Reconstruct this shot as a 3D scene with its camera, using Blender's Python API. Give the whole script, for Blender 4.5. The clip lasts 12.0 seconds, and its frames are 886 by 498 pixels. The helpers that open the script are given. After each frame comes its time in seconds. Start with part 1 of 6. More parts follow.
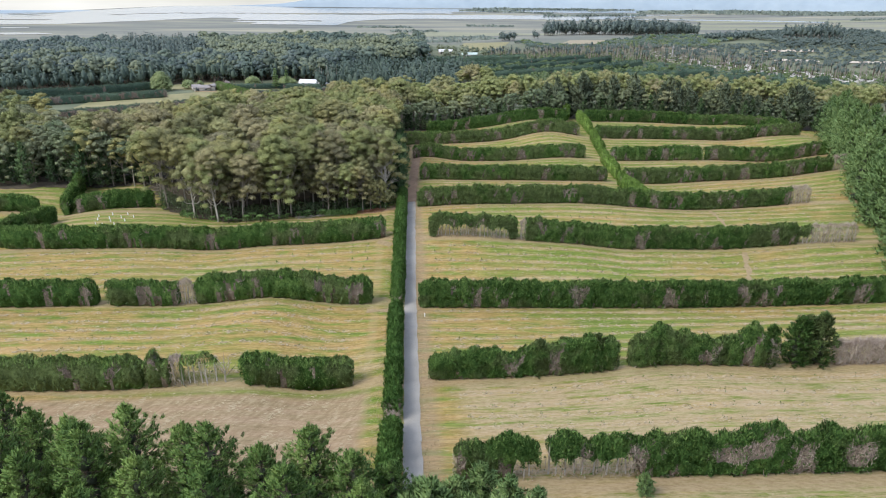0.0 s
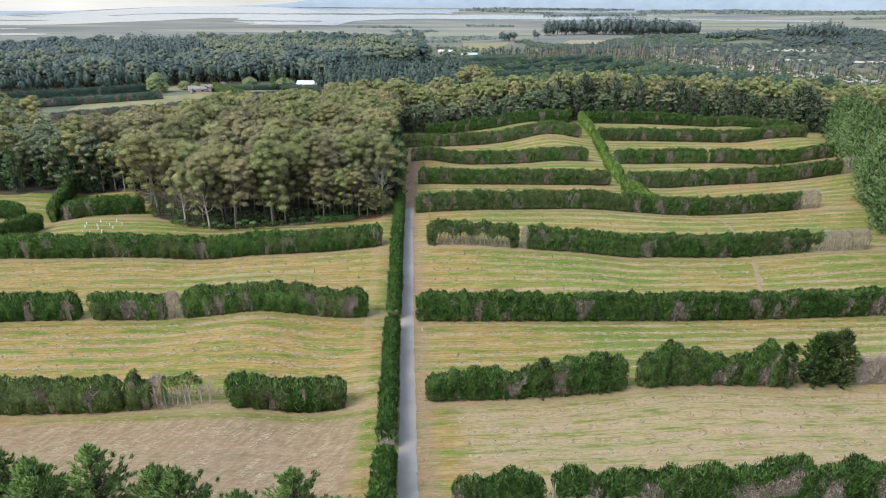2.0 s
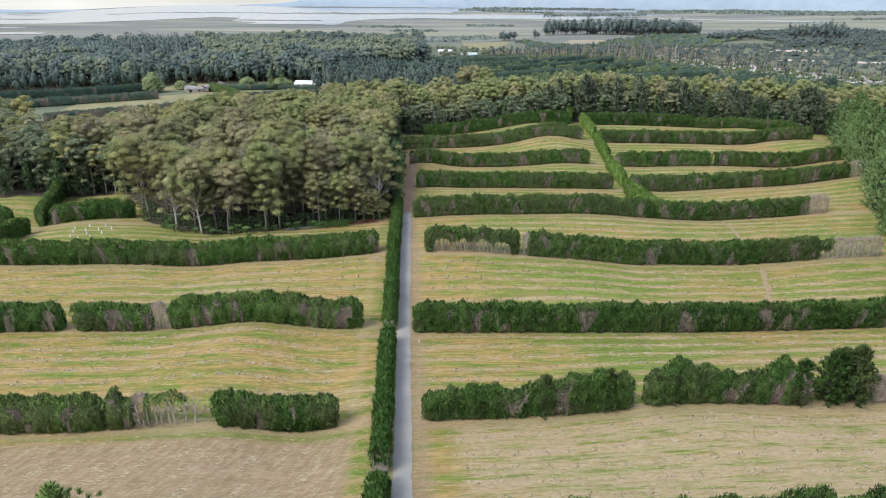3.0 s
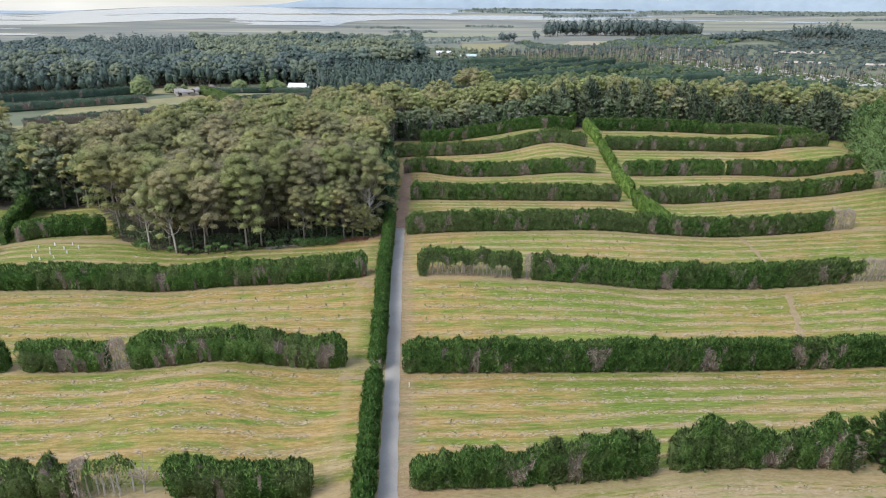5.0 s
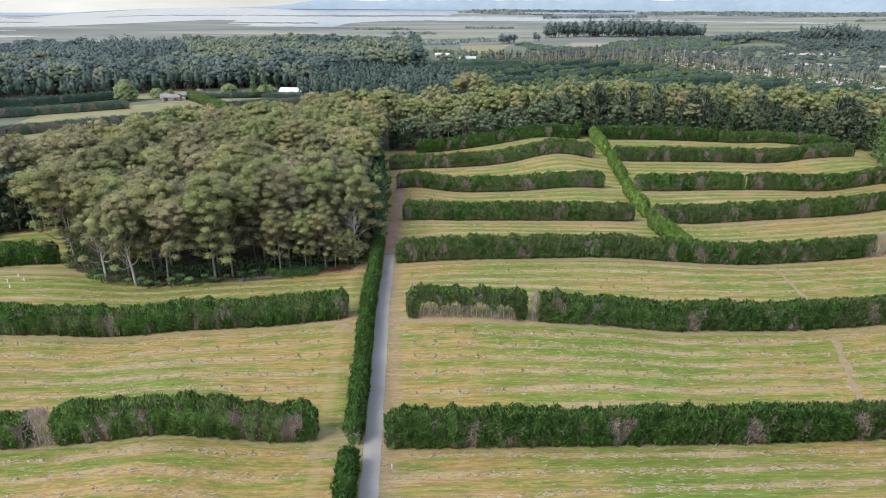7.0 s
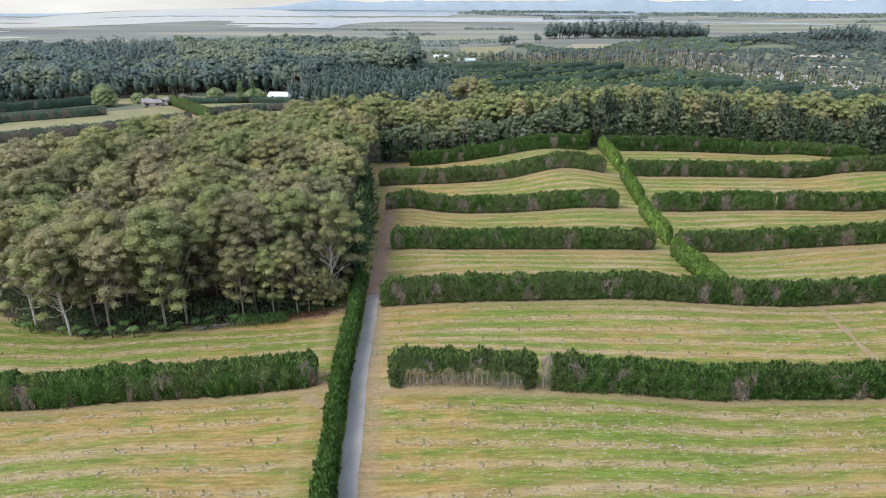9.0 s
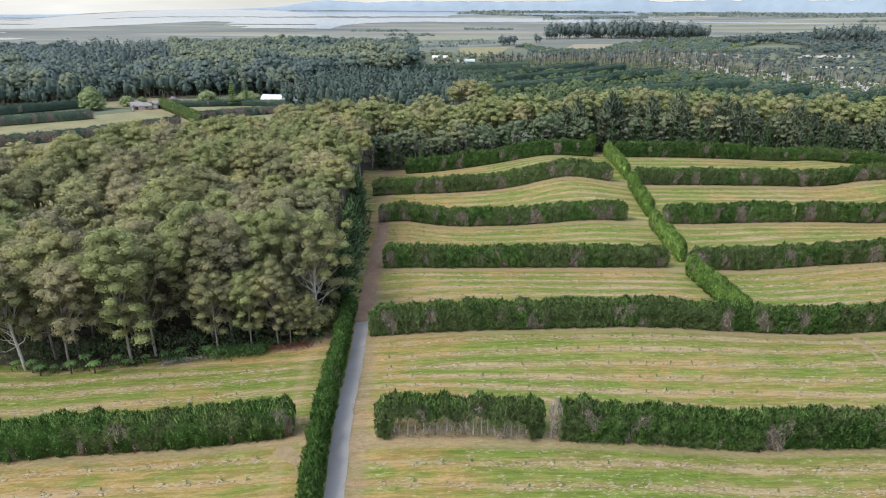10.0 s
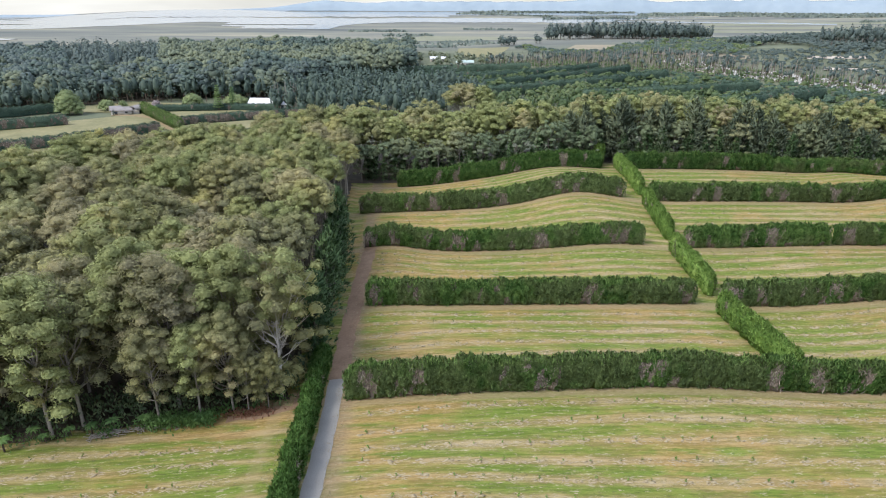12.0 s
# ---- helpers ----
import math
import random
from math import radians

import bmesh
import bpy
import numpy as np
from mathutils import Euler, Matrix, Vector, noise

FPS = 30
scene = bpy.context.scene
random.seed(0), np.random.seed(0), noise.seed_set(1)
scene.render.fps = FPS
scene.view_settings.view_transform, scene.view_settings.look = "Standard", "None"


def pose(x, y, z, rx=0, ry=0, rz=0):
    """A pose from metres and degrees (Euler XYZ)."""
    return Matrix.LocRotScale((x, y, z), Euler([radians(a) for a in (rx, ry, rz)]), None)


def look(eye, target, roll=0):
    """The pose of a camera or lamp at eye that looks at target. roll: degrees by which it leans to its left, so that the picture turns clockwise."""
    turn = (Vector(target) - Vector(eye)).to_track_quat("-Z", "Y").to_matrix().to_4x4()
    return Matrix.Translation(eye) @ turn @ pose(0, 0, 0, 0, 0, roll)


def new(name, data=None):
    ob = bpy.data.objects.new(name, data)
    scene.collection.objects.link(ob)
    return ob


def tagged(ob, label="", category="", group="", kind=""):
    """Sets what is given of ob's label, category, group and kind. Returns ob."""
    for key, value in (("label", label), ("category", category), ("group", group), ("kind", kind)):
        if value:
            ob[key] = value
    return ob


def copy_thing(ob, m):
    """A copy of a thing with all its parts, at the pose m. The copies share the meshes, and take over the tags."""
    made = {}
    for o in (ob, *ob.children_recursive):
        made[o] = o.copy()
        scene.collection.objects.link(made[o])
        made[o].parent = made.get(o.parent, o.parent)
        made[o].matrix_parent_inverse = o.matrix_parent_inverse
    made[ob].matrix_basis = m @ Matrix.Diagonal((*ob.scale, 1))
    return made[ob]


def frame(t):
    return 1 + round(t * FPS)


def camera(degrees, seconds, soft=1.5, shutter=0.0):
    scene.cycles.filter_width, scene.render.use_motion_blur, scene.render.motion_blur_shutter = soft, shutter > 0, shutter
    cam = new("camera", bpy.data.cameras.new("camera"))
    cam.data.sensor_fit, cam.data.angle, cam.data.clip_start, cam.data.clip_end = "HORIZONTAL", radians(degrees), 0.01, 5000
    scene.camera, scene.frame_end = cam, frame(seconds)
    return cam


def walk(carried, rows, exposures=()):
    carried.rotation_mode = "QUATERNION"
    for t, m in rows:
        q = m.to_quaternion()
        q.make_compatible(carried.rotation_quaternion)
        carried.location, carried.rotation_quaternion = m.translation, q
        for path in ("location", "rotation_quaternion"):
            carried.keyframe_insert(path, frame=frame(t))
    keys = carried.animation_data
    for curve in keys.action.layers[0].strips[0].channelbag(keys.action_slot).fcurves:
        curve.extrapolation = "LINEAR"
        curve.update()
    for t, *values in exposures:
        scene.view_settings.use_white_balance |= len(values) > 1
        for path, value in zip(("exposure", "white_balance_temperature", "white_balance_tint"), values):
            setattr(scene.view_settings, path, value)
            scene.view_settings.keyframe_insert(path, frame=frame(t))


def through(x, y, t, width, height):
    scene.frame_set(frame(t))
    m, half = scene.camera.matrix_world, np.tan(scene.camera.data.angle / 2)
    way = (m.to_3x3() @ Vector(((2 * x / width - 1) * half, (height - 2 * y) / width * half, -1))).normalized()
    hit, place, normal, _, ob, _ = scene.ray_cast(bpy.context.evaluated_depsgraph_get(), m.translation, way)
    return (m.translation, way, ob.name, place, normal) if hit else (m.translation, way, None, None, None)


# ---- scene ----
cam = camera(71.0, 12.0, soft=1.1)
PATH = [
    (0, (-0.192, -0.573, 55.114), (-0.082, 1.287, 54.387), 0.6),
    (0.5, (-0.095, 0.504, 55.095), (0.015, 2.364, 54.368), 0.6),
    (1, (0.068, 1.769, 55.085), (0.178, 3.628, 54.358), 0.6),
    (1.5, (0.263, 3.316, 55.084), (0.373, 5.176, 54.357), 0.6),
    (2, (0.502, 5.153, 55.076), (0.611, 7.013, 54.349), 0.5),
    (2.5, (0.78, 7.293, 55.034), (0.889, 9.153, 54.307), 0.5),
    (3, (1.085, 9.866, 54.978), (1.195, 11.725, 54.25), 0.6),
    (5, (2.771, 23.275, 54.742), (2.883, 25.136, 54.016), 0.6),
    (5.5, (3.298, 27.415, 54.706), (3.409, 29.276, 53.982), 0.5),
    (6, (3.851, 31.865, 54.614), (3.963, 33.726, 53.891), 0.5),
    (6.5, (4.471, 36.598, 54.559), (4.582, 38.46, 53.836), 0.5),
    (7, (5.132, 41.564, 54.517), (5.243, 43.425, 53.795), 0.5),
    (7.2, (5.409, 43.633, 54.502), (5.52, 45.495, 53.78), 0.5),
    (9, (7.687, 63.363, 54.102), (7.799, 65.226, 53.382), 0.5),
    (9.5, (8.386, 69.143, 54.004), (8.498, 71.005, 53.284), 0.5),
    (10, (9.118, 74.917, 53.867), (9.23, 76.78, 53.148), 0.4),
    (10.5, (9.81, 80.466, 53.715), (9.922, 82.329, 52.996), 0.4),
    (11, (10.44, 85.454, 53.511), (10.553, 87.317, 52.792), 0.4),
    (11.5, (10.985, 89.942, 53.35), (11.099, 91.805, 52.632), 0.5),
    (12, (11.519, 94.176, 53.24), (11.633, 96.039, 52.522), 0.4),
]
walk(cam, [(t, look(eye, target, roll)) for t, eye, target, roll in PATH], exposures=((0.0, 0.29), (1.5, 0.27), (4.0, 0.24), (9.0, 0.22), (10.5, 0.24), (12.0, 0.29)))

# ---- world, sun ----
SUN_DIR = Vector((-0.58, -0.30, 0.76)).normalized()
world = bpy.data.worlds.new("sky")
scene.world = world
world.use_nodes = True
wn, wl = world.node_tree.nodes, world.node_tree.links
wn.clear()
w_out = wn.new("ShaderNodeOutputWorld")
w_bg = wn.new("ShaderNodeBackground")
w_sky = wn.new("ShaderNodeTexSky")
w_sky.sky_type = "NISHITA"
w_sky.sun_disc = False
w_sky.sun_elevation = math.asin(SUN_DIR.z)
w_sky.sun_rotation = math.atan2(SUN_DIR.x, SUN_DIR.y)
w_sky.dust_density = 2.0
w_coord = wn.new("ShaderNodeTexCoord")
w_map = wn.new("ShaderNodeMapping")
w_map.inputs["Scale"].default_value = (1.5, 1.5, 9.0)
w_noise = wn.new("ShaderNodeTexNoise")
w_noise.inputs["Scale"].default_value = 1.6
w_noise.inputs["Detail"].default_value = 5.0
w_ramp = wn.new("ShaderNodeValToRGB")
w_ramp.color_ramp.elements[0].position = 0.30
w_ramp.color_ramp.elements[0].color = (0.55, 0.55, 0.55, 1)
w_ramp.color_ramp.elements[1].position = 0.62
w_ramp.color_ramp.elements[1].color = (1, 1, 1, 1)
w_mix = wn.new("ShaderNodeMix")
w_mix.data_type = "RGBA"
w_sep = wn.new("ShaderNodeSeparateXYZ")
w_up = wn.new("ShaderNodeValToRGB")
w_up.color_ramp.elements[0].position = 0.02
w_up.color_ramp.elements[0].color = (0.755, 0.755, 0.730, 1)
w_up.color_ramp.elements[1].position = 0.30
w_up.color_ramp.elements[1].color = (0.68, 0.79, 1.07, 1)
w_bright = wn.new("ShaderNodeMix")
w_bright.data_type = "RGBA"
w_bright.blend_type = "MULTIPLY"
w_bright.inputs[0].default_value = 1.0
w_bright.inputs[7].default_value = (10.0, 10.0, 10.0, 1)
wl.new(w_coord.outputs["Generated"], w_sep.inputs[0])
wl.new(w_sep.outputs[2], w_up.inputs[0])
wl.new(w_up.outputs[0], w_bright.inputs[6])
wl.new(w_bright.outputs[2], w_mix.inputs[7])
wl.new(w_coord.outputs["Generated"], w_map.inputs["Vector"])
wl.new(w_map.outputs["Vector"], w_noise.inputs["Vector"])
wl.new(w_noise.outputs["Fac"], w_ramp.inputs["Fac"])
wl.new(w_ramp.outputs["Color"], w_mix.inputs[0])
wl.new(w_sky.outputs["Color"], w_mix.inputs[6])
wl.new(w_mix.outputs[2], w_bg.inputs["Color"])
w_bg.inputs["Strength"].default_value = 0.115
wl.new(w_bg.outputs["Background"], w_out.inputs["Surface"])
sun = new("sun", bpy.data.lights.new("sun", "SUN"))
sun.data.energy = 2.7
sun.data.angle = radians(26)
sun.data.color = (1.0, 0.98, 0.94)
sun.matrix_world = look(SUN_DIR * 300, (0, 0, 0))


# ---- materials ----
class Nodes:
    """A short way to write node materials."""

    def __init__(self, name):
        self.mat = bpy.data.materials.new(name)
        self.mat.use_nodes = True
        self.t = self.mat.node_tree
        self.t.nodes.clear()
        self.out = self.t.nodes.new("ShaderNodeOutputMaterial")
        self.geo = self.t.nodes.new("ShaderNodeNewGeometry")

    def put(self, socket, value):
        if isinstance(value, bpy.types.NodeSocket):
            self.t.links.new(value, socket)
        else:
            socket.default_value = value

    def noise(self, scale, detail=4.0, vec=None, stretch=None, rough=0.55):
        v = vec or self.geo.outputs["Position"]
        if stretch:
            m = self.t.nodes.new("ShaderNodeMapping")
            m.inputs["Scale"].default_value = stretch
            self.t.links.new(v, m.inputs["Vector"])
            v = m.outputs["Vector"]
        n = self.t.nodes.new("ShaderNodeTexNoise")
        n.inputs["Scale"].default_value = scale
        n.inputs["Detail"].default_value = detail
        n.inputs["Roughness"].default_value = rough
        self.t.links.new(v, n.inputs["Vector"])
        return n.outputs["Fac"]

    def math(self, op, a, b=0.0, c=None, clamp=False):
        n = self.t.nodes.new("ShaderNodeMath")
        n.operation = op
        n.use_clamp = clamp
        self.put(n.inputs[0], a)
        self.put(n.inputs[1], b)
        if c is not None:
            self.put(n.inputs[2], c)
        return n.outputs[0]

    def span(self, v, lo, hi, to0=0.0, to1=1.0):
        n = self.t.nodes.new("ShaderNodeMapRange")
        n.interpolation_type = "SMOOTHSTEP"
        self.put(n.inputs[0], v)
        for i, x in enumerate((lo, hi, to0, to1)):
            n.inputs[i + 1].default_value = x
        return n.outputs[0]

    def ramp(self, fac, *stops):
        n = self.t.nodes.new("ShaderNodeValToRGB")
        e = n.color_ramp.elements
        while len(e) < len(stops):
            e.new(0.5)
        for k, (p, col) in zip(e, stops):
            k.position, k.color = p, (*col, 1)
        self.put(n.inputs[0], fac)
        return n.outputs[0]

    def mix(self, fac, a, b, blend="MIX"):
        n = self.t.nodes.new("ShaderNodeMix")
        n.data_type = "RGBA"
        n.blend_type = blend
        self.put(n.inputs[0], fac)
        self.put(n.inputs[6], a if isinstance(a, bpy.types.NodeSocket) else (*a, 1))
        self.put(n.inputs[7], b if isinstance(b, bpy.types.NodeSocket) else (*b, 1))
        return n.outputs[2]

    def xyz(self):
        n = self.t.nodes.new("ShaderNodeSeparateXYZ")
        self.t.links.new(self.geo.outputs["Position"], n.inputs[0])
        return n.outputs

    def bump(self, height, strength, distance):
        n = self.t.nodes.new("ShaderNodeBump")
        n.inputs["Strength"].default_value = strength
        n.inputs["Distance"].default_value = distance
        self.put(n.inputs["Height"], height)
        return n.outputs[0]

    def done(self, color, rough=0.8, normal=None, metallic=0.0, spec=0.3, through=0.0):
        p = self.t.nodes.new("ShaderNodeBsdfPrincipled")
        self.put(p.inputs["Base Color"], color if isinstance(color, bpy.types.NodeSocket) else (*color, 1))
        self.put(p.inputs["Roughness"], rough)
        p.inputs["Metallic"].default_value = metallic
        p.inputs["Specular IOR Level"].default_value = spec
        if normal:
            self.put(p.inputs["Normal"], normal)
        last = p.outputs[0]
        if through:
            tr = self.t.nodes.new("ShaderNodeBsdfTranslucent")
            self.put(tr.inputs["Color"], color if isinstance(color, bpy.types.NodeSocket) else (*color, 1))
            ms = self.t.nodes.new("ShaderNodeMixShader")
            ms.inputs[0].default_value = through
            self.t.links.new(last, ms.inputs[1])
            self.t.links.new(tr.outputs[0], ms.inputs[2])
            last = ms.outputs[0]
        self.t.links.new(last, self.out.inputs["Surface"])
        return self.mat


def leaf_material(name, dark, mid, light, patch=0.12, through=0.22, tree=0.35, other=None, other_patch=0.045, grain=0.0, leafy=0.42, gap_shade=0.45):
    """Foliage: leaf by leaf, patch by patch and plant by plant variation; other: the middle colour of the odd plants; grain: leaf clusters a metre."""
    n = Nodes(name)
    info = n.t.nodes.new("ShaderNodeObjectInfo")
    a = n.math("MULTIPLY", n.geo.outputs["Random Per Island"], leafy)
    b = n.math("MULTIPLY_ADD", n.noise(patch, 4.0), 0.85, a)
    c = n.math("MULTIPLY_ADD", info.outputs["Random"], tree, b)
    f = n.math("SUBTRACT", c, leafy * 0.5 - 0.075 + tree * 0.5)
    col = n.ramp(f, (0.20, dark), (0.5, mid), (0.82, light))
    if other:
        pick = n.math("MULTIPLY_ADD", info.outputs["Random"], 0.35, n.noise(other_patch, 2.0))
        alt = n.ramp(f, (0.20, tuple(q * 0.5 for q in other)), (0.5, other), (0.82, tuple(min(q * 1.6, 0.6) for q in other)))
        col = n.mix(n.span(pick, 0.62, 0.78), col, alt)
    if not grain:
        return n.done(col, 0.6, spec=0.25, through=through)
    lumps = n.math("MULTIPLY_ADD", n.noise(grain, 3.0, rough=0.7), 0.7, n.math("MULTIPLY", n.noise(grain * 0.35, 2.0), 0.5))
    # paint shade into the hollows between leaf clusters
    col = n.mix(n.span(lumps, 0.46, 0.62, gap_shade, 0.0), col, n.mix(1.0, col, (0.30, 0.32, 0.28), "MULTIPLY"))
    return n.done(col, 0.75, n.bump(lumps, 1.0, 1.1 / grain), spec=0.12, through=through)


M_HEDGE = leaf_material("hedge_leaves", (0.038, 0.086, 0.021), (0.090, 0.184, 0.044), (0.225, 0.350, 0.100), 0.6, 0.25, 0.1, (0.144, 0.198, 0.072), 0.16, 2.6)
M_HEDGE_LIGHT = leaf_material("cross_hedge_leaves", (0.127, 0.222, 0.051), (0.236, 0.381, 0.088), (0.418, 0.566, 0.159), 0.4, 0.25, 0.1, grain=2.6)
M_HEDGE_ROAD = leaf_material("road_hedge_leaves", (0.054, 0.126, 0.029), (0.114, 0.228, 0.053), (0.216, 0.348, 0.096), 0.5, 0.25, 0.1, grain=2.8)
# Belt tips: paler new growth, with light from above put into the colour.
M_TIP_LIT = leaf_material("lit_hedge_tips", (0.085, 0.165, 0.038), (0.175, 0.290, 0.072), (0.310, 0.430, 0.125), 0.4, 0.3, 0.1)
M_EUC = leaf_material("eucalyptus_leaves", (0.213, 0.213, 0.121), (0.401, 0.383, 0.171), (0.546, 0.502, 0.202), 0.14, 0.25, 0.42, (0.250, 0.272, 0.115), 0.05, 2.6, 0.26, 0.40)
M_EUC_TAN = leaf_material("tan_eucalyptus_leaves", (0.228, 0.214, 0.139), (0.410, 0.370, 0.201), (0.543, 0.481, 0.237), 0.14, 0.25, 0.32, (0.279, 0.280, 0.133), 0.05, 2.6, 0.26, 0.40)
# a darker copy of the eucalyptus leaves, with shade put into its colour
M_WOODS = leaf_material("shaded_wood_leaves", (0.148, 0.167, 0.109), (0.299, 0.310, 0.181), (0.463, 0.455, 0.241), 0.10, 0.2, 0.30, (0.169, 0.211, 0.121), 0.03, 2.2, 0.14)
M_PINE = leaf_material("pine_needles", (0.055, 0.118, 0.028), (0.140, 0.240, 0.058), (0.265, 0.365, 0.105), 0.5, 0.25, 0.25)
M_PINE_DARK = leaf_material("dark_pine_needles", (0.034, 0.072, 0.028), (0.082, 0.148, 0.056), (0.155, 0.235, 0.092), 0.5, 0.2, 0.25)
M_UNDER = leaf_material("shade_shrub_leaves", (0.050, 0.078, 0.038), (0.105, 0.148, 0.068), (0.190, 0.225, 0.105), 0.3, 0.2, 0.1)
M_PINE_GREY = leaf_material("grey_pine_needles", (0.066, 0.092, 0.060), (0.135, 0.172, 0.105), (0.225, 0.260, 0.150), 0.3, 0.2, 0.35)
M_PINE_LIGHT = leaf_material("young_pine_needles", (0.090, 0.162, 0.054), (0.174, 0.270, 0.090), (0.294, 0.390, 0.144), 0.3, 0.2, 0.25)
M_PINE_SIDE = leaf_material("boundary_pine_needles", (0.080, 0.146, 0.050), (0.158, 0.250, 0.086), (0.270, 0.370, 0.138), 0.3, 0.2, 0.25, leafy=0.3)
M_SCRUB = leaf_material("scrub_leaves", (0.055, 0.094, 0.036), (0.114, 0.162, 0.065), (0.204, 0.240, 0.108), 0.05, 0.2, 0.1)
M_FERN = leaf_material("fern_fronds", (0.054, 0.112, 0.031), (0.103, 0.192, 0.056), (0.187, 0.290, 0.097), 0.3, 0.2, 0.2)
# Far foliage: greyed and blued, so the haze of distance sits in the colours.
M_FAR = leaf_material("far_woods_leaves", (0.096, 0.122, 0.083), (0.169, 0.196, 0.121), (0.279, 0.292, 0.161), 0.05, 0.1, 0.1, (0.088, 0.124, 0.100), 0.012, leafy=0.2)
M_COPSE = leaf_material("hazed_copse_leaves", (0.105, 0.138, 0.120), (0.155, 0.188, 0.155), (0.225, 0.250, 0.190), 0.01, 0.1, 0.1)
M_PLANTATION = leaf_material("hazed_plantation_needles", (0.053, 0.084, 0.071), (0.093, 0.132, 0.103), (0.147, 0.192, 0.138), 0.05, 0.15, 0.1, leafy=0.25)
M_STAND = leaf_material("hazed_stand_needles", (0.070, 0.100, 0.093), (0.109, 0.145, 0.128), (0.171, 0.205, 0.169), 0.03, 0.15, 0.1, leafy=0.25)
M_FAR_HAZED = leaf_material("far_hazed_leaves", (0.042, 0.078, 0.056), (0.080, 0.132, 0.090), (0.140, 0.200, 0.125), 0.10, 0.15, 0.1)


M_GARDEN = leaf_material("garden_tree_leaves", (0.140, 0.185, 0.085), (0.235, 0.290, 0.125), (0.350, 0.390, 0.170), 0.2, 0.25, 0.1, leafy=0.2)
M_BLOSSOM = leaf_material("pinkish_shrub_leaves", (0.230, 0.190, 0.190), (0.380, 0.320, 0.310), (0.520, 0.450, 0.430), 0.3, 0.2, 0.1)


def plain(name, dark, light, scale, rough=0.85, bump=0.0, spec=0.3, stretch=None, metallic=0.0):
    n = Nodes(name)
    f = n.noise(scale, 5.0, stretch=stretch)
    g = n.noise(scale * 7, 3.0)
    v = n.math("MULTIPLY_ADD", g, 0.4, n.math("MULTIPLY", f, 0.6))
    col = n.ramp(v, (0.32, dark), (0.68, light))
    return n.done(col, rough, n.bump(v, bump, 0.05) if bump else None, metallic, spec)


# near-black colour standing for the shade inside crowns; also colours far trunks
M_INNER_SHADE = plain("inner_shade", (0.022, 0.030, 0.016), (0.055, 0.062, 0.034), 1.2)
M_TWIG = plain("dead_twigs", (0.270, 0.215, 0.172), (0.530, 0.450, 0.375), 0.8)
M_TWIG_HEART = plain("bare_twig_heart", (0.110, 0.086, 0.066), (0.215, 0.175, 0.140), 1.5)
M_LITTER = plain("leaf_litter", (0.035, 0.030, 0.020), (0.110, 0.090, 0.060), 0.5, bump=0.4)
M_BARK = plain("pale_bark", (0.150, 0.125, 0.100), (0.420, 0.380, 0.320), 0.6, stretch=(1, 1, 0.25))
M_BARK_DARK = plain("brown_bark", (0.060, 0.045, 0.035), (0.150, 0.115, 0.085), 0.9, stretch=(1, 1, 0.25))
M_RUST = plain("rusty_dry_leaves", (0.150, 0.070, 0.040), (0.300, 0.150, 0.085), 0.9)
M_STRAW = plain("straw", (0.276, 0.216, 0.124), (0.460, 0.382, 0.248), 0.9)
M_PATH = plain("trodden_earth", (0.225, 0.165, 0.085), (0.350, 0.265, 0.150), 0.9)
M_STEM = plain("pale_stem_bark", (0.400, 0.360, 0.310), (0.600, 0.560, 0.500), 0.8, stretch=(1, 1, 0.25))
M_WHITE = plain("white_paint", (0.66, 0.65, 0.62), (0.82, 0.81, 0.78), 0.7, 0.5)
M_ROOF_WHITE = plain("white_roof_sheet", (0.70, 0.70, 0.70), (0.84, 0.84, 0.84), 0.3, 0.45)
M_ROOF_GREY = plain("grey_roof_sheet", (0.20, 0.18, 0.17), (0.34, 0.31, 0.29), 0.3, 0.6)
M_ROOF_GREEN = plain("pale_green_roof_sheet", (0.40, 0.50, 0.46), (0.55, 0.63, 0.60), 0.3, 0.5)
M_WALL = plain("house_wall", (0.42, 0.38, 0.33), (0.58, 0.54, 0.48), 0.4)
M_GLASS = plain("dark_window_glass", (0.03, 0.035, 0.04), (0.05, 0.06, 0.065), 0.4, 0.12, spec=0.6)
M_DIRT = plain("bare_earth", (0.195, 0.120, 0.072), (0.335, 0.222, 0.138), 0.45, bump=0.3)
M_LOG = plain("bleached_logs", (0.46, 0.44, 0.40), (0.68, 0.66, 0.62), 0.3)
M_SAND = plain("pale_sand", (0.44, 0.37, 0.29), (0.62, 0.55, 0.45), 0.06)
M_STEEL = plain("galvanised_steel", (0.45, 0.46, 0.47), (0.62, 0.63, 0.64), 1.0, 0.45, metallic=0.6)
M_PASTURE = plain("far_pasture", (0.170, 0.165, 0.075), (0.300, 0.265, 0.135), 0.09)
M_FLATS = plain("far_flats", (0.185, 0.195, 0.125), (0.275, 0.270, 0.175), 0.012)
M_TAN = plain("dry_clearing", (0.235, 0.200, 0.130), (0.350, 0.300, 0.205), 0.03)
# the hills' pale blue is aerial haze painted as their base colour
M_HILL = plain("hazed_hills", (0.255, 0.315, 0.355), (0.335, 0.395, 0.430), 0.002)


def gravel_material():
    n = Nodes("gravel")
    x, y, z = n.xyz()
    f = n.noise(9.0, 5.0)
    big = n.noise(0.12, 3.0)
    v = n.math("MULTIPLY_ADD", big, 0.5, n.math("MULTIPLY", f, 0.5))
    col = n.ramp(v, (0.36, (0.240, 0.226, 0.202)), (0.64, (0.375, 0.355, 0.318)))
    return n.done(col, 0.95, n.bump(f, 0.4, 0.03), spec=0.08)


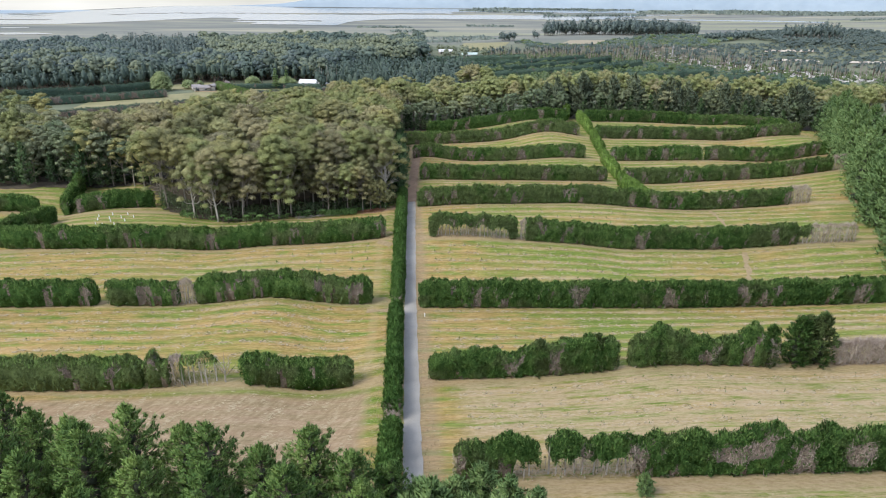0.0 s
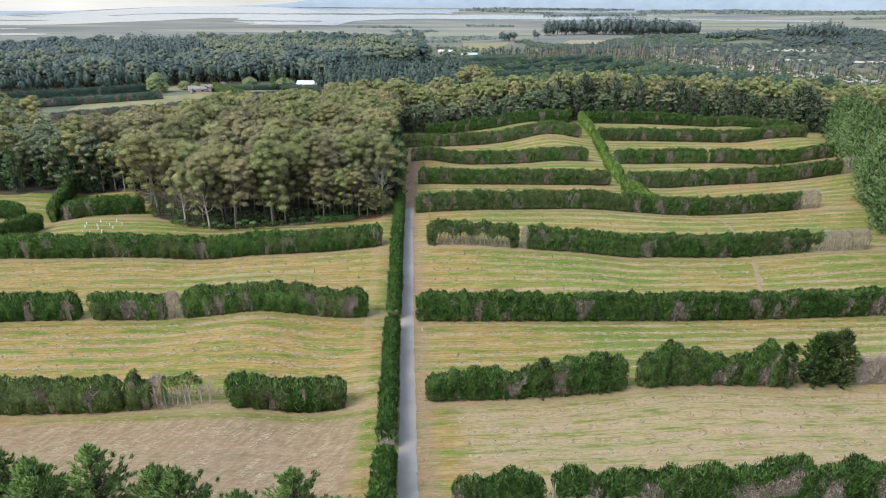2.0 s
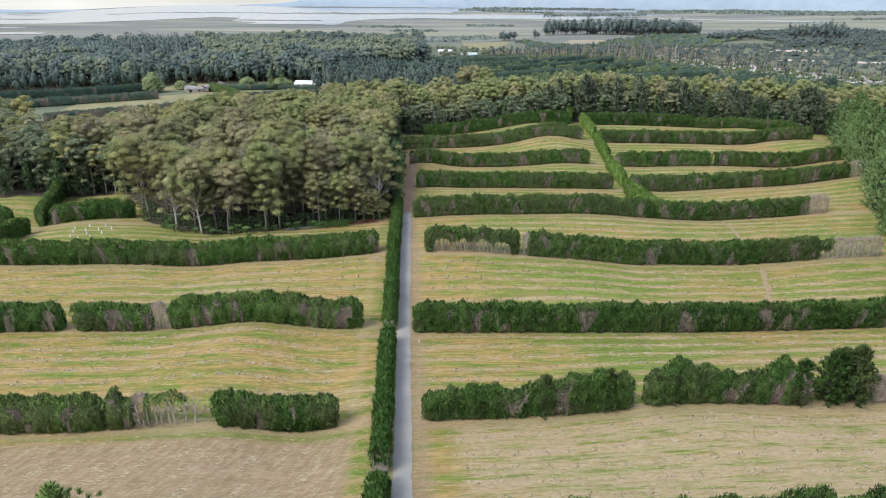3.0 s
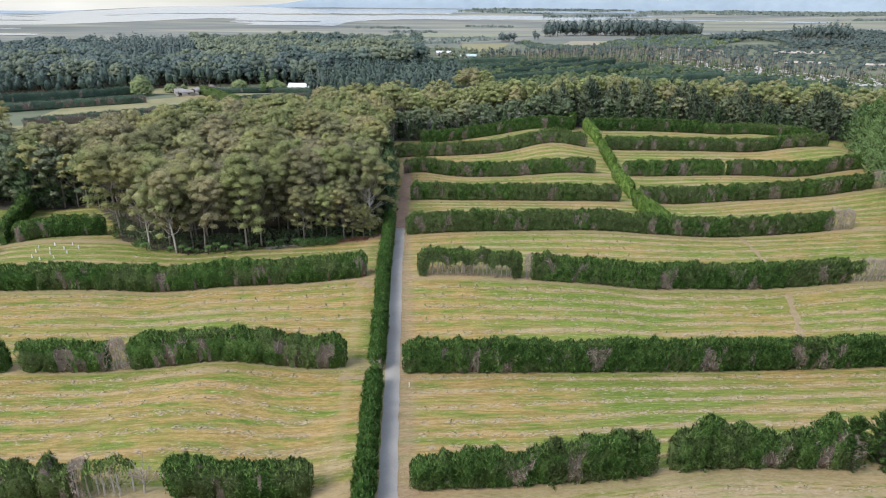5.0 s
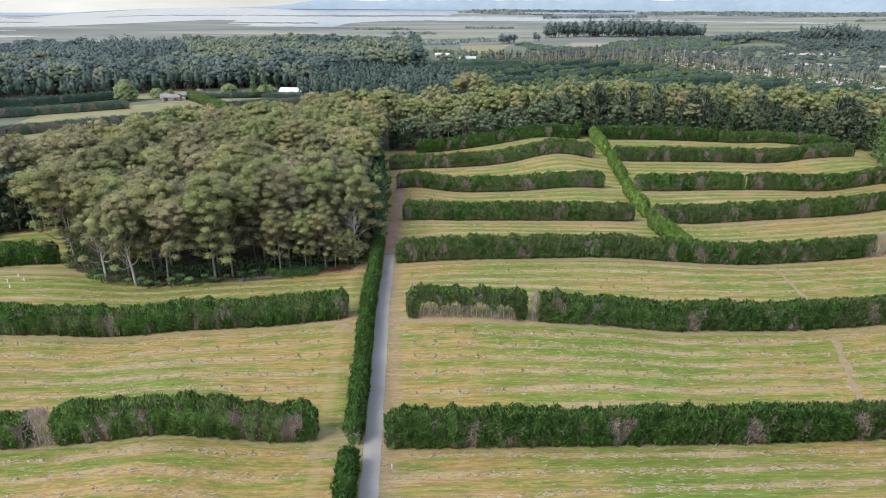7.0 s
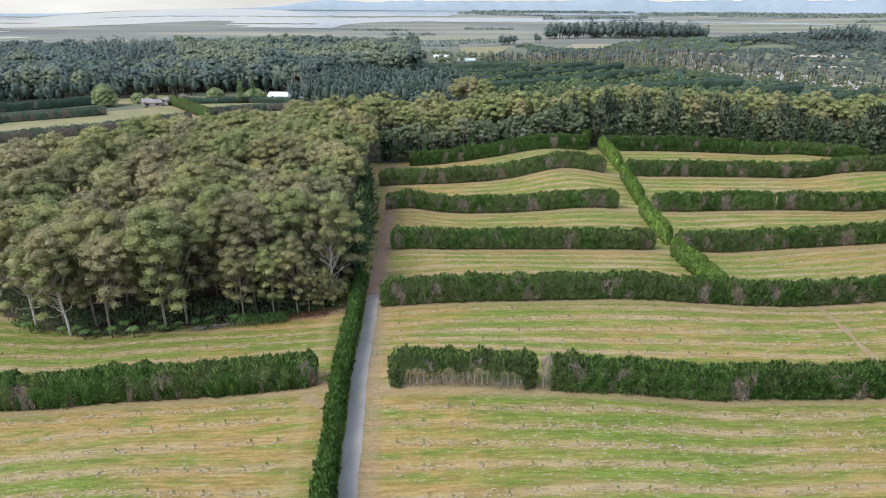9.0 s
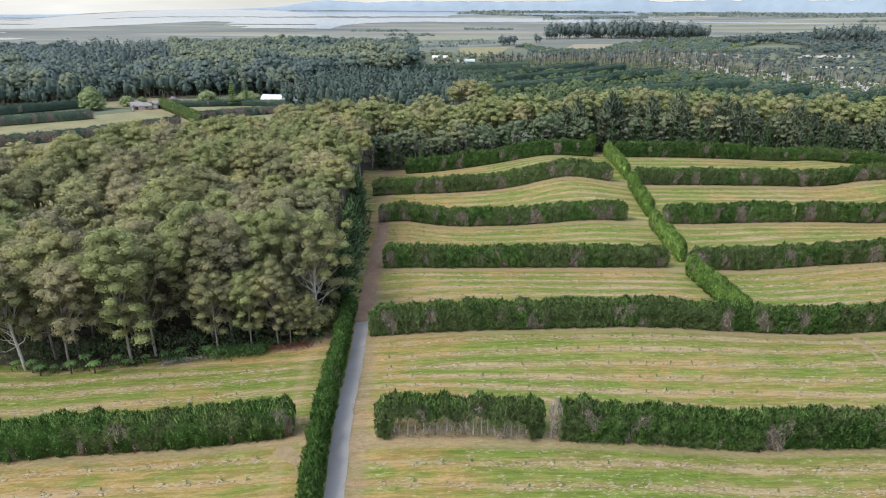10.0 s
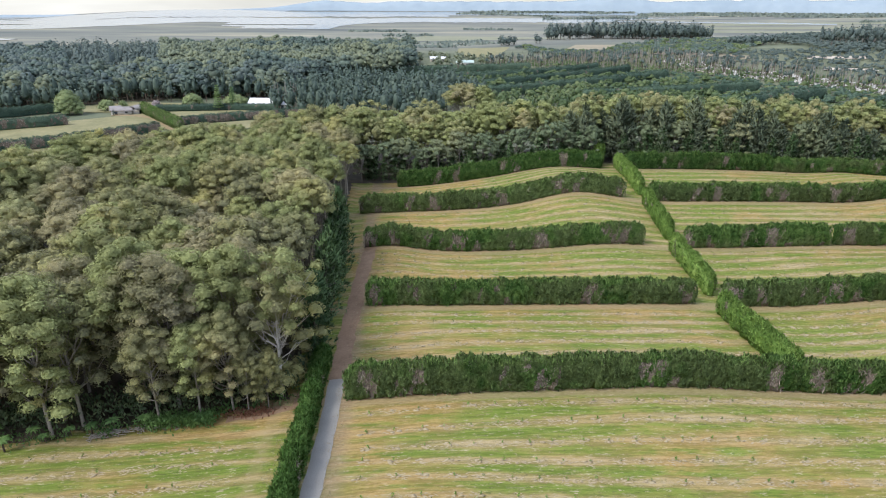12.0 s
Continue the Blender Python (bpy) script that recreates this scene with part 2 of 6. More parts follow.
def field_material():
    """Mown orchard grass: straw along the planted rows, green between, bare earth under the belts; scrub and marsh far off."""
    n = Nodes("orchard_grass")
    x, y, z = n.xyz()
    # the swing of the planted rows, as in row_wave()
    bend = n.math("MULTIPLY", n.math("SINE", n.math("MULTIPLY_ADD", x, 0.045, n.math("MULTIPLY", y, 0.3))), 0.55)
    bend = n.math("MULTIPLY_ADD", n.math("SINE", n.math("MULTIPLY_ADD", x, 0.11, n.math("MULTIPLY", y, 0.3))), 0.3, bend)
    shifted = n.math("SUBTRACT", n.math("SUBTRACT", y, bend), n.span(x, -5.0, -3.0, 112.6, 110.8))
    row = n.math("COSINE", n.math("MULTIPLY", shifted, 2 * math.pi / 3.631))
    streak = n.noise(0.55, 5.0, stretch=(0.20, 1.0, 1.0), rough=0.65)
    fine = n.noise(2.6, 4.0, stretch=(0.45, 1.0, 1.0), rough=0.7)
    blotch = n.noise(0.075, 4.0, stretch=(0.6, 1.0, 1.0))
    comb = n.noise(1.3, 6.0, stretch=(0.12, 1.0, 1.0), rough=0.75)
    fleck = n.noise(2.2, 5.0, stretch=(0.35, 1.0, 1.0), rough=0.75)
    tuft = n.noise(2.6, 5.0, stretch=(0.45, 1.0, 1.0), rough=0.75)
    a = n.math("MULTIPLY_ADD", row, 0.20, n.math("MULTIPLY", streak, 0.80))
    a = n.math("MULTIPLY_ADD", comb, 0.70, a)
    a = n.math("MULTIPLY_ADD", fine, 0.35, a)
    a = n.math("MULTIPLY_ADD", blotch, 0.90, a)
    col = n.ramp(n.math("SUBTRACT", a, 0.890),
                 (0.24, (0.160, 0.212, 0.038)), (0.40, (0.206, 0.236, 0.052)), (0.50, (0.225, 0.226, 0.066)),
                 (0.60, (0.312, 0.252, 0.096)), (0.80, (0.410, 0.320, 0.172)))
    col = n.mix(n.span(tuft, 0.53, 0.65, 0.0, 0.65), col, n.ramp(streak, (0.40, (0.069, 0.108, 0.028)), (0.60, (0.163, 0.135, 0.064))))
    col = n.mix(n.span(fleck, 0.54, 0.66, 0.0, 0.85), col, n.ramp(fine, (0.35, (0.350, 0.285, 0.165)), (0.65, (0.500, 0.440, 0.300))))
    # reddish dry patches, and thin dark lines between the swaths
    dry = n.noise(0.028, 4.0, stretch=(0.7, 1.0, 1.0), rough=0.6)
    px, py = n.math("MULTIPLY", n.math("ADD", x, 17.0), 1 / 20.0), n.math("MULTIPLY", n.math("SUBTRACT", y, 100.5), 1 / 12.0)
    knoll = n.math("ADD", n.math("MULTIPLY", px, px), n.math("MULTIPLY", py, py))
    dry = n.math("ADD", n.math("ADD", dry, n.span(x, -6.0, -4.0, 0.05, 0.0)), n.span(knoll, 0.0, 1.0, 0.23, 0.0))
    dry = n.math("ADD", dry, n.math("MULTIPLY", n.span(x, -1.0, 1.0), n.span(x, 4.0, 42.0, 0.115, 0.0)))
    col = n.mix(n.math("MULTIPLY", n.span(dry, 0.48, 0.62, 0.0, 0.70), n.span(streak, 0.36, 0.56)), col, n.ramp(fine, (0.35, (0.320, 0.190, 0.066)), (0.65, (0.470, 0.310, 0.130))))
    lines = n.noise(2.0, 6.0, stretch=(0.09, 1.0, 1.0), rough=0.8)
    col = n.mix(n.span(lines, 0.44, 0.56, 0.52, 0.0), col, n.mix(1.0, col, (0.42, 0.46, 0.36), "MULTIPLY"))
    # paler cut straw on the first open paddock
    cut = n.math("MULTIPLY", n.span(x, 5.0, 9.0), n.span(y, 79.0, 82.0, 1.0, 0.0))
    col = n.mix(n.math("MULTIPLY", n.math("MULTIPLY", cut, 0.80), n.span(comb, 0.36, 0.56)), col, n.ramp(fine, (0.3, (0.275, 0.198, 0.108)), (0.7, (0.450, 0.350, 0.220))))
    # dry earth strip along the foot of each belt
    band = n.math("ABSOLUTE", n.math("SUBTRACT", n.math("MODULO", n.math("ADD", n.math("SUBTRACT", y, n.span(x, -5.0, -3.0, 1.8, 0.0)), 5 * 29.05 - 110.4 + 14.5), 29.05), 14.5))
    wob = n.math("MULTIPLY_ADD", streak, 2.0, n.math("SUBTRACT", band, 1.0))
    col = n.mix(n.span(wob, 1.2, 2.0, 0.65, 0.0), col, n.ramp(fine, (0.3, (0.245, 0.175, 0.095)), (0.7, (0.385, 0.300, 0.180))))
    # worn earth beside the road and a track on its other side
    side = n.math("MULTIPLY_ADD", fine, 1.6, x)
    verge = n.math("MULTIPLY", n.span(side, 1.2, 1.9), n.span(side, 3.2, 5.6, 1.0, 0.0))
    col = n.mix(n.math("MULTIPLY", verge, 0.6), col, n.ramp(fine, (0.3, (0.215, 0.140, 0.087)), (0.7, (0.344, 0.261, 0.170))))
    track = n.math("MULTIPLY", n.span(side, -7.4, -6.6), n.span(side, -5.8, -5.0, 1.0, 0.0))
    col = n.mix(n.math("MULTIPLY", track, 0.28), col, (0.345, 0.260, 0.140))
    # the unplanted paddock of stubble
    stub = n.math("MULTIPLY", n.span(x, -8.0, -6.0, 1.0, 0.0), n.span(y, 79.0, 82.0, 1.0, 0.0))
    slant = n.t.nodes.new("ShaderNodeCombineXYZ")
    n.put(slant.inputs[0], n.math("MULTIPLY_ADD", y, -0.42, x))
    n.put(slant.inputs[1], n.math("MULTIPLY", y, 0.34))
    rake = n.noise(1.1, 5.0, vec=slant.outputs[0], rough=0.7)
    col = n.mix(n.math("MULTIPLY", stub, 0.85), col,
                n.ramp(n.math("MULTIPLY_ADD", fleck, 0.5, n.math("MULTIPLY", rake, 0.6)), (0.36, (0.175, 0.116, 0.070)), (0.52, (0.275, 0.192, 0.120)), (0.70, (0.400, 0.305, 0.200))))
    # scrub floor, then marsh
    far = n.noise(0.02, 6.0, rough=0.65)
    floor = n.ramp(far, (0.35, (0.086, 0.106, 0.068)), (0.65, (0.180, 0.192, 0.120)))
    col = n.mix(n.span(y, 292.0, 300.0), col, floor)
    marsh = n.ramp(n.noise(0.004, 6.0, stretch=(0.35, 1.0, 1.0), rough=0.65),
                   (0.36, (0.120, 0.132, 0.120)), (0.50, (0.195, 0.198, 0.165)), (0.60, (0.265, 0.255, 0.190)), (0.70, (0.360, 0.330, 0.240)))
    col = n.mix(n.span(y, 900.0, 1150.0), col, marsh)
    return n.done(col, 0.92, n.bump(fine, 0.5, 0.12), spec=0.15)


def water_material():
    n = Nodes("harbour_water")
    return n.done((0.10, 0.13, 0.14), 0.12, n.bump(n.noise(0.02, 3.0, stretch=(0.3, 1, 1)), 0.15, 1.0), spec=0.5)


M_GRAVEL = gravel_material()
M_FIELD = field_material()
M_WATER = water_material()


# ---- the lie of the land ----
KNOLLS_NEAR = (
    (4, 41, 80, 22, 7.44), (63, 111, 80, 15, -2.22), (78, 55, 32, 32, 1.83), (21, 169, 32, 32, 1.72),
    (-37, 178, 32, 15, -2.19), (73, 133, 20, 15, -1.74), (-14, 83, 9, 22, -1.95), (8, 143, 20, 11, 2.29),
    (-67, 46, 20, 15, 1.56), (-78, 109, 32, 32, -0.69), (-99, 172, 9, 32, -1.77), (-27, 107, 9, 15, 1.36),
    (41, 80, 14, 15, 1.39), (97, 52, 9, 11, 1.74), (-47, 140, 9, 32, -0.90), (52, 132, 9, 15, -1.04),
    (-1, 36, 32, 11, -1.64), (50, 169, 14, 11, 0.90), (-79, 77, 55, 15, -0.65), (120, 174, 14, 22, 1.19),
    (-42, 80, 20, 9, -0.80),
)
KNOLLS_FAR = (
    (82, 280, 80, 32, 5.07), (150, 192, 20, 32, 3.93), (-40, 281, 80, 32, -1.82), (136, 320, 80, 22, 3.06),
    (166, 253, 14, 32, 3.12), (58, 259, 14, 32, 3.44), (7, 224, 9, 22, 1.86), (150, 269, 9, 22, 1.58),
    (140, 229, 14, 15, -1.45), (64, 316, 14, 15, 1.46), (83, 189, 14, 32, -1.02), (16, 292, 20, 22, -1.43),
    (-54, 195, 9, 32, -1.41), (-89, 227, 9, 15, -0.88), (430, 700, 190, 210, 17.0), (620, 900, 160, 200, 26.0), (400, 1200, 260, 220, 16.0),
)


def ease(v):
    v = np.clip(v, 0.0, 1.0)
    return v * v * (3 - 2 * v)


def ground_z(x, y):
    """The height of the ground."""
    x, y = np.asarray(x, float), np.asarray(y, float)
    z = np.full(np.broadcast(x, y).shape, 1.0)
    for cx, cy, sx, sy, h in KNOLLS_NEAR + KNOLLS_FAR:
        z = z + h * np.exp(-((x - cx) / sx) ** 2 - ((y - cy) / sy) ** 2)
    r = np.hypot(x, y)
    z = z - 7.0 * ease((r - 800) / 500)
    z = z + 52.0 * ease((r - 2300) / 2500) * ease((np.degrees(np.arctan2(x, y)) + 30) / 14) * (y > 0)
    return z


# ---- mesh tools ----
def build_mesh(name, verts, faces, mats, slots=None, smooth=False, soft=None):
    """A mesh from arrays: faces is a list of (n, 3) or (n, 4) index arrays, slots one material slot for each of them;
    soft: a normal for each vertex, zero where the face's own serves."""
    me = bpy.data.meshes.new(name)
    verts = np.asarray(verts, np.float32)
    me.vertices.add(len(verts))
    me.vertices.foreach_set("co", verts.ravel())
    loops = np.concatenate([np.asarray(f, np.int32).ravel() for f in faces])
    sizes = np.concatenate([np.full(len(f), f.shape[1], np.int32) for f in faces])
    starts = np.concatenate([[0], np.cumsum(sizes)[:-1]]).astype(np.int32)
    me.loops.add(len(loops))
    me.loops.foreach_set("vertex_index", loops)
    me.polygons.add(len(sizes))
    me.polygons.foreach_set("loop_start", starts)
    for m in mats:
        me.materials.append(m)
    if slots:
        idx = np.concatenate([np.full(len(f), s, np.int32) for f, s in zip(faces, slots)])
        me.polygons.foreach_set("material_index", idx)
    if smooth or soft is not None:
        me.polygons.foreach_set("use_smooth", np.ones(len(sizes), bool))
    me.update(calc_edges=True)
    if soft is not None:
        me.normals_split_custom_set_from_vertices(soft.tolist())
    return me


class Soup:
    """Gathers vertices and faces of one mesh, by material slot."""

    def __init__(self):
        self.v, self.f, self.s, self.n = [], [], [], 0
        self.w, self.leafy = [], False

    def add(self, verts, faces, slot=0, soft=None):
        """soft: one normal for each face of a spray of leaves, the way its clump faces."""
        if len(verts) == 0:
            return
        verts, faces = np.asarray(verts, float), np.asarray(faces)
        if soft is None:
            self.w.append(np.zeros((len(verts), 3)))
        else:
            self.leafy = True
            soft = unit(soft)
            side = np.cross(verts[faces[:, 1]] - verts[faces[:, 0]], verts[faces[:, 2]] - verts[faces[:, 0]])
            away = (side * soft).sum(1) < 0
            faces = np.where(away[:, None], faces[:, ::-1], faces)
            self.w.append(np.repeat(soft, faces.shape[1], 0))
        self.v.append(np.asarray(verts, float))
        self.f.append(np.asarray(faces, np.int64) + self.n)
        self.s.append(slot)
        self.n += len(verts)

    def mesh(self, name, mats, smooth=False):
        return build_mesh(name, np.concatenate(self.v), self.f, mats, self.s, smooth, np.concatenate(self.w) if self.leafy else None)


def part(name, mesh, parent, label=""):
    """Links a mesh as ONE part under a thing or part."""
    ob = new(name, mesh)
    ob.parent = parent
    if label:
        tagged(ob, label)
    return ob


def thing(name, at, label, category, group="", kind=""):
    ob = new(name)
    ob.location = at
    ob.empty_display_size = 0.5
    return tagged(ob, label, category, group, kind)


def unit(v):
    return v / np.maximum(np.linalg.norm(v, axis=1, keepdims=True), 1e-9)


def cards(points, normals, length, width, rng, up=0.0, spread=0.6):
    """Kite-shaped sprays of leaves, at points, facing roughly along the normals."""
    n = len(points)
    nn = unit(normals + rng.normal(0, spread, (n, 3)))
    t = rng.normal(0, 1, (n, 3))
    t[:, 2] += up
    t = unit(t - (t * nn).sum(1, keepdims=True) * nn)
    b = np.cross(nn, t)
    ln = (length * rng.uniform(0.7, 1.3, n))[:, None]
    wd = (width * rng.uniform(0.7, 1.3, n))[:, None]
    p = points - t * ln * 0.5
    v = np.stack([p, p + t * ln * 0.5 + b * wd * 0.5, p + t * ln, p + t * ln * 0.45 - b * wd * 0.5], 1).reshape(-1, 3)
    return v, np.arange(4 * n).reshape(n, 4)


def blades(points, normals, length, width, rng, up=0.0, spread=0.6):
    """Slender pointed sprays, one triangle each, leaning along the normals and upwards."""
    n = len(points)
    nn = unit(normals + rng.normal(0, spread, (n, 3)))
    t = unit(nn * 0.55 + rng.normal(0, 0.45, (n, 3)) + np.array((0, 0, up)))
    b = unit(np.cross(t, nn + rng.normal(0, 0.3, (n, 3))))
    ln = (length * rng.uniform(0.65, 1.35, n))[:, None]
    wd = (width * rng.uniform(0.7, 1.3, n))[:, None]
    p = points - t * ln * 0.4
    v = np.stack([p - b * wd * 0.5, p + b * wd * 0.5, p + t * ln], 1).reshape(-1, 3)
    return v, np.arange(3 * n).reshape(n, 3)


def tube(points, radii, sides=6):
    """A tapered tube along points."""
    pts = np.asarray(points, float)
    verts = []
    for i, p in enumerate(pts):
        d = pts[min(i + 1, len(pts) - 1)] - pts[max(i - 1, 0)]
        d = d / max(np.linalg.norm(d), 1e-9)
        a = np.cross(d, (0.31, 0.95, 0.05) if abs(d[1]) < 0.9 else (1, 0, 0))
        a = a / np.linalg.norm(a)
        b = np.cross(d, a)
        for k in range(sides):
            w = 2 * math.pi * k / sides
            verts.append(p + radii[i] * (a * math.cos(w) + b * math.sin(w)))
    faces = [(i * sides + k, i * sides + (k + 1) % sides, (i + 1) * sides + (k + 1) % sides, (i + 1) * sides + k)
             for i in range(len(pts) - 1) for k in range(sides)]
    return np.array(verts), np.array(faces)


def box(lo, hi):
    x0, y0, z0 = lo
    x1, y1, z1 = hi
    v = np.array([(x, y, z) for z in (z0, z1) for x, y in ((x0, y0), (x1, y0), (x1, y1), (x0, y1))], float)
    f = np.array([(3, 2, 1, 0), (4, 5, 6, 7), (0, 1, 5, 4), (1, 2, 6, 5), (2, 3, 7, 6), (3, 0, 4, 7)])
    return v, f


def small_ball(level):
    bm = bmesh.new()
    bmesh.ops.create_icosphere(bm, subdivisions=level, radius=1.0)
    v = np.array([tuple(p.co) for p in bm.verts])
    f = np.array([[p.index for p in q.verts] for q in bm.faces])
    bm.free()
    return v, f


BALL_V, BALL_F = small_ball(1)
BALL_CAP = BALL_F[BALL_V[BALL_F].mean(1)[:, 2] > -0.55]


PUFF_V = np.array([(0, 0, 1.0)] + [(0.80 * math.cos(k * 1.0472), 0.80 * math.sin(k * 1.0472), 0.62) for k in range(6)]
                  + [(0.98 * math.cos(k * 1.0472 + 0.52), 0.98 * math.sin(k * 1.0472 + 0.52), -0.15) for k in range(6)])
PUFF_F = np.array([(0, 1 + k, 1 + (k + 1) % 6) for k in range(6)] + [(1 + k, 7 + k, 1 + (k + 1) % 6) for k in range(6)]
                  + [(1 + (k + 1) % 6, 7 + k, 7 + (k + 1) % 6) for k in range(6)])


def wave(s, seed, period):
    """A smooth random line through s, about -1 to 1."""
    s = np.asarray(s, float)
    k = (seed * 12.9898) % 6.28
    return 0.5 * np.sin(s * 6.28 / period + k) + 0.3 * np.sin(s * 6.28 / period * 2.3 + 2.1 * k) + 0.25 * np.sin(s * 6.28 / period * 4.9 + 3.7 * k)


# ---- ground ----
def graded(lo, hi, step, reach, growth):
    """Coordinates at an even step from lo to hi, then wider and wider out to reach."""
    v = list(np.arange(lo, hi + 0.1, step))
    d = step
    while v[-1] < reach:
        d = min(d * growth, 70.0)
        v.append(v[-1] + d)
    d = step
    while v[0] > -reach:
        d = min(d * growth, 260.0)
        v.insert(0, v[0] - d)
    return np.array(v)


def grid_faces(nx, ny):
    a = (np.arange(ny - 1)[:, None] * nx + np.arange(nx - 1)[None]).ravel()
    return np.stack([a, a + 1, a + nx + 1, a + nx], 1)


gx, gy = graded(-150, 190, 2.5, 4980, 1.14), graded(24, 330, 2.0, 4980, 1.07)
mx, my = np.meshgrid(gx, gy)
ground = new("ground", build_mesh("ground", np.stack([mx, my, ground_z(mx, my)], 2).reshape(-1, 3),
                                  [grid_faces(len(gx), len(gy))], [M_FIELD], smooth=True))
tagged(ground, "rolling mown orchard grass running out to marsh", "ground", kind="structure")


def shore(x):
    """How far off the near shore of the harbour lies."""
    return np.interp(x, (-1600, -1150, -1060, -1000, -900, -800, -690, -640, -535, -520, -230, -225, -150, 90, 340, 620, 750, 910, 1230, 1740, 2030, 3000),
                     (1800, 1985, 2060, 2380, 2620, 2810, 2800, 2500, 2400, 2225, 2200, 2560, 2817, 2980, 2950, 2980, 2870, 3080, 3300, 3440, 3330, 3350))


def wet(x, y):
    """Whether there is water."""
    ragged = 40 * wave(x, 3, 400) + 18 * wave(x, 5, 90)
    w = y > shore(x) + ragged * 0.6
    spit = (x < -330) & (x > -690) & (np.abs(y - 2610 - 0.1 * (x + 500) - ragged * 0.3) < 45)
    bar = (x > -1370) & (x < 900) & (np.abs(y - 3290 - 0.2 * (x + 760) - ragged) < 30 + 60 * ease((x + 800) / 500))
    tongue = (x < -1330) & (np.abs(y - 2540 - ragged * 0.4) < 55)
    inner = (x > 250) & (np.abs(y - 3560 - ragged) < 170)
    pond = ((np.hypot((x + 810) / 70, (y - 1405) / 45) < 1) | (np.hypot((x + 1000) / 40, (y - 1730) / 30) < 1))
    far_land = (y > 4050 + 0.25 * (x + 900)) & (x > -700) & (np.sin(y / 95 + wave(x, 9, 1500) * 2) > -0.35)
    far_arm = (np.abs(np.hypot(x, y) - 3190 - ragged * 0.4) < 48) & (x > 0.25 * y) & (x < 0.66 * y)
    return (w & ~spit & ~bar & ~tongue & ~inner & ~far_land & (np.hypot(x, y) < 4800)) | pond | far_arm


az = np.radians(np.arange(-52, 52, 0.2))
rr = np.concatenate([np.arange(1150, 2900, 22), np.arange(2900, 4960, 30)])
ma, mr = np.meshgrid(az, rr)
wx, wy = mr * np.sin(ma), mr * np.cos(ma)
wf = grid_faces(len(az), len(rr))
cx, cy = wx.ravel()[wf].mean(1), wy.ravel()[wf].mean(1)
water = new("water", build_mesh("water", np.stack([wx, wy, ground_z(wx, wy) + 0.8], 2).reshape(-1, 3), [wf[wet(cx, cy)]], [M_WATER], smooth=True))
tagged(water, "still pale harbour water among mudflats", "water", kind="structure")


def drape(name, points, width, material, lift, label, category, step=1.5, across=5, wobble=0.0):
    """A strip of surface laid on the ground along points."""
    p = np.array(points, float)
    seg = np.concatenate([[0], np.cumsum(np.hypot(*np.diff(p, axis=0).T))])
    s = np.linspace(0, seg[-1], max(2, int(seg[-1] / step)))
    cx, cy = np.interp(s, seg, p[:, 0]), np.interp(s, seg, p[:, 1])
    tx, ty = np.gradient(cx), np.gradient(cy)
    ln = np.hypot(tx, ty)
    nx, ny = ty / ln, -tx / ln
    verts = []
    for k in range(across):
        u = k / (across - 1) * 2 - 1
        half = width / 2 * u + wobble * wave(s, 3.1 + (2 if u > 0 else 0), 7.0) * u
        x, y = cx + nx * half, cy + ny * half
        verts.append(np.stack([x, y, ground_z(x, y) + lift + 0.05 * (1 - u * u)], 1))
    verts = np.stack(verts, 1).reshape(-1, 3)
    ob = new(name, build_mesh(name, verts, [grid_faces(across, len(s))[:, ::-1]], [material], smooth=True))
    return tagged(ob, label, category, kind="structure")


drape("road", [(0.3, -30), (0.15, 24), (0.0, 60), (0.0, 110), (0.35, 146), (0.7, 166), (0.75, 175.5)], 2.35, M_GRAVEL, 0.05,
      "straight narrow road of pale grey gravel", "road", wobble=0.12)
drape("dirt_track", [(0.75, 174.5), (1.2, 192), (2.2, 214), (3.0, 224), (3.6, 230)], 2.9, M_DIRT, 0.06,
      "bare reddish earth track beyond the gravel road", "track", wobble=0.3)
drape("gateway", [(-8.5, 108.4), (-1.3, 108.2)], 1.7, M_PATH, 0.05, "bare orange earth in a gateway between hedges", "gateway", wobble=0.7)
drape("gateway", [(-7.5, 139.6), (-4.2, 137.0)], 1.8, M_PATH, 0.05, "worn earth at the end of a belt", "gateway", wobble=0.3)
drape("gateway", [(-13.5, 166.6), (-9, 167.0), (-4.6, 168.4), (-3.4, 171.5)], 1.7, M_DIRT, 0.05, "bare reddish earth at the corner of the wood", "gateway", wobble=0.7)
drape("field_path", [(73.6, 117), (78, 127), (82.2, 137)], 1.15, M_PATH, 0.05, "worn earth path across the mown rows", "path", wobble=0.5)
drape("field_path", [(84.5, 146), (87.5, 167)], 1.0, M_PATH, 0.05, "worn earth path across the mown rows", "path", wobble=0.5)


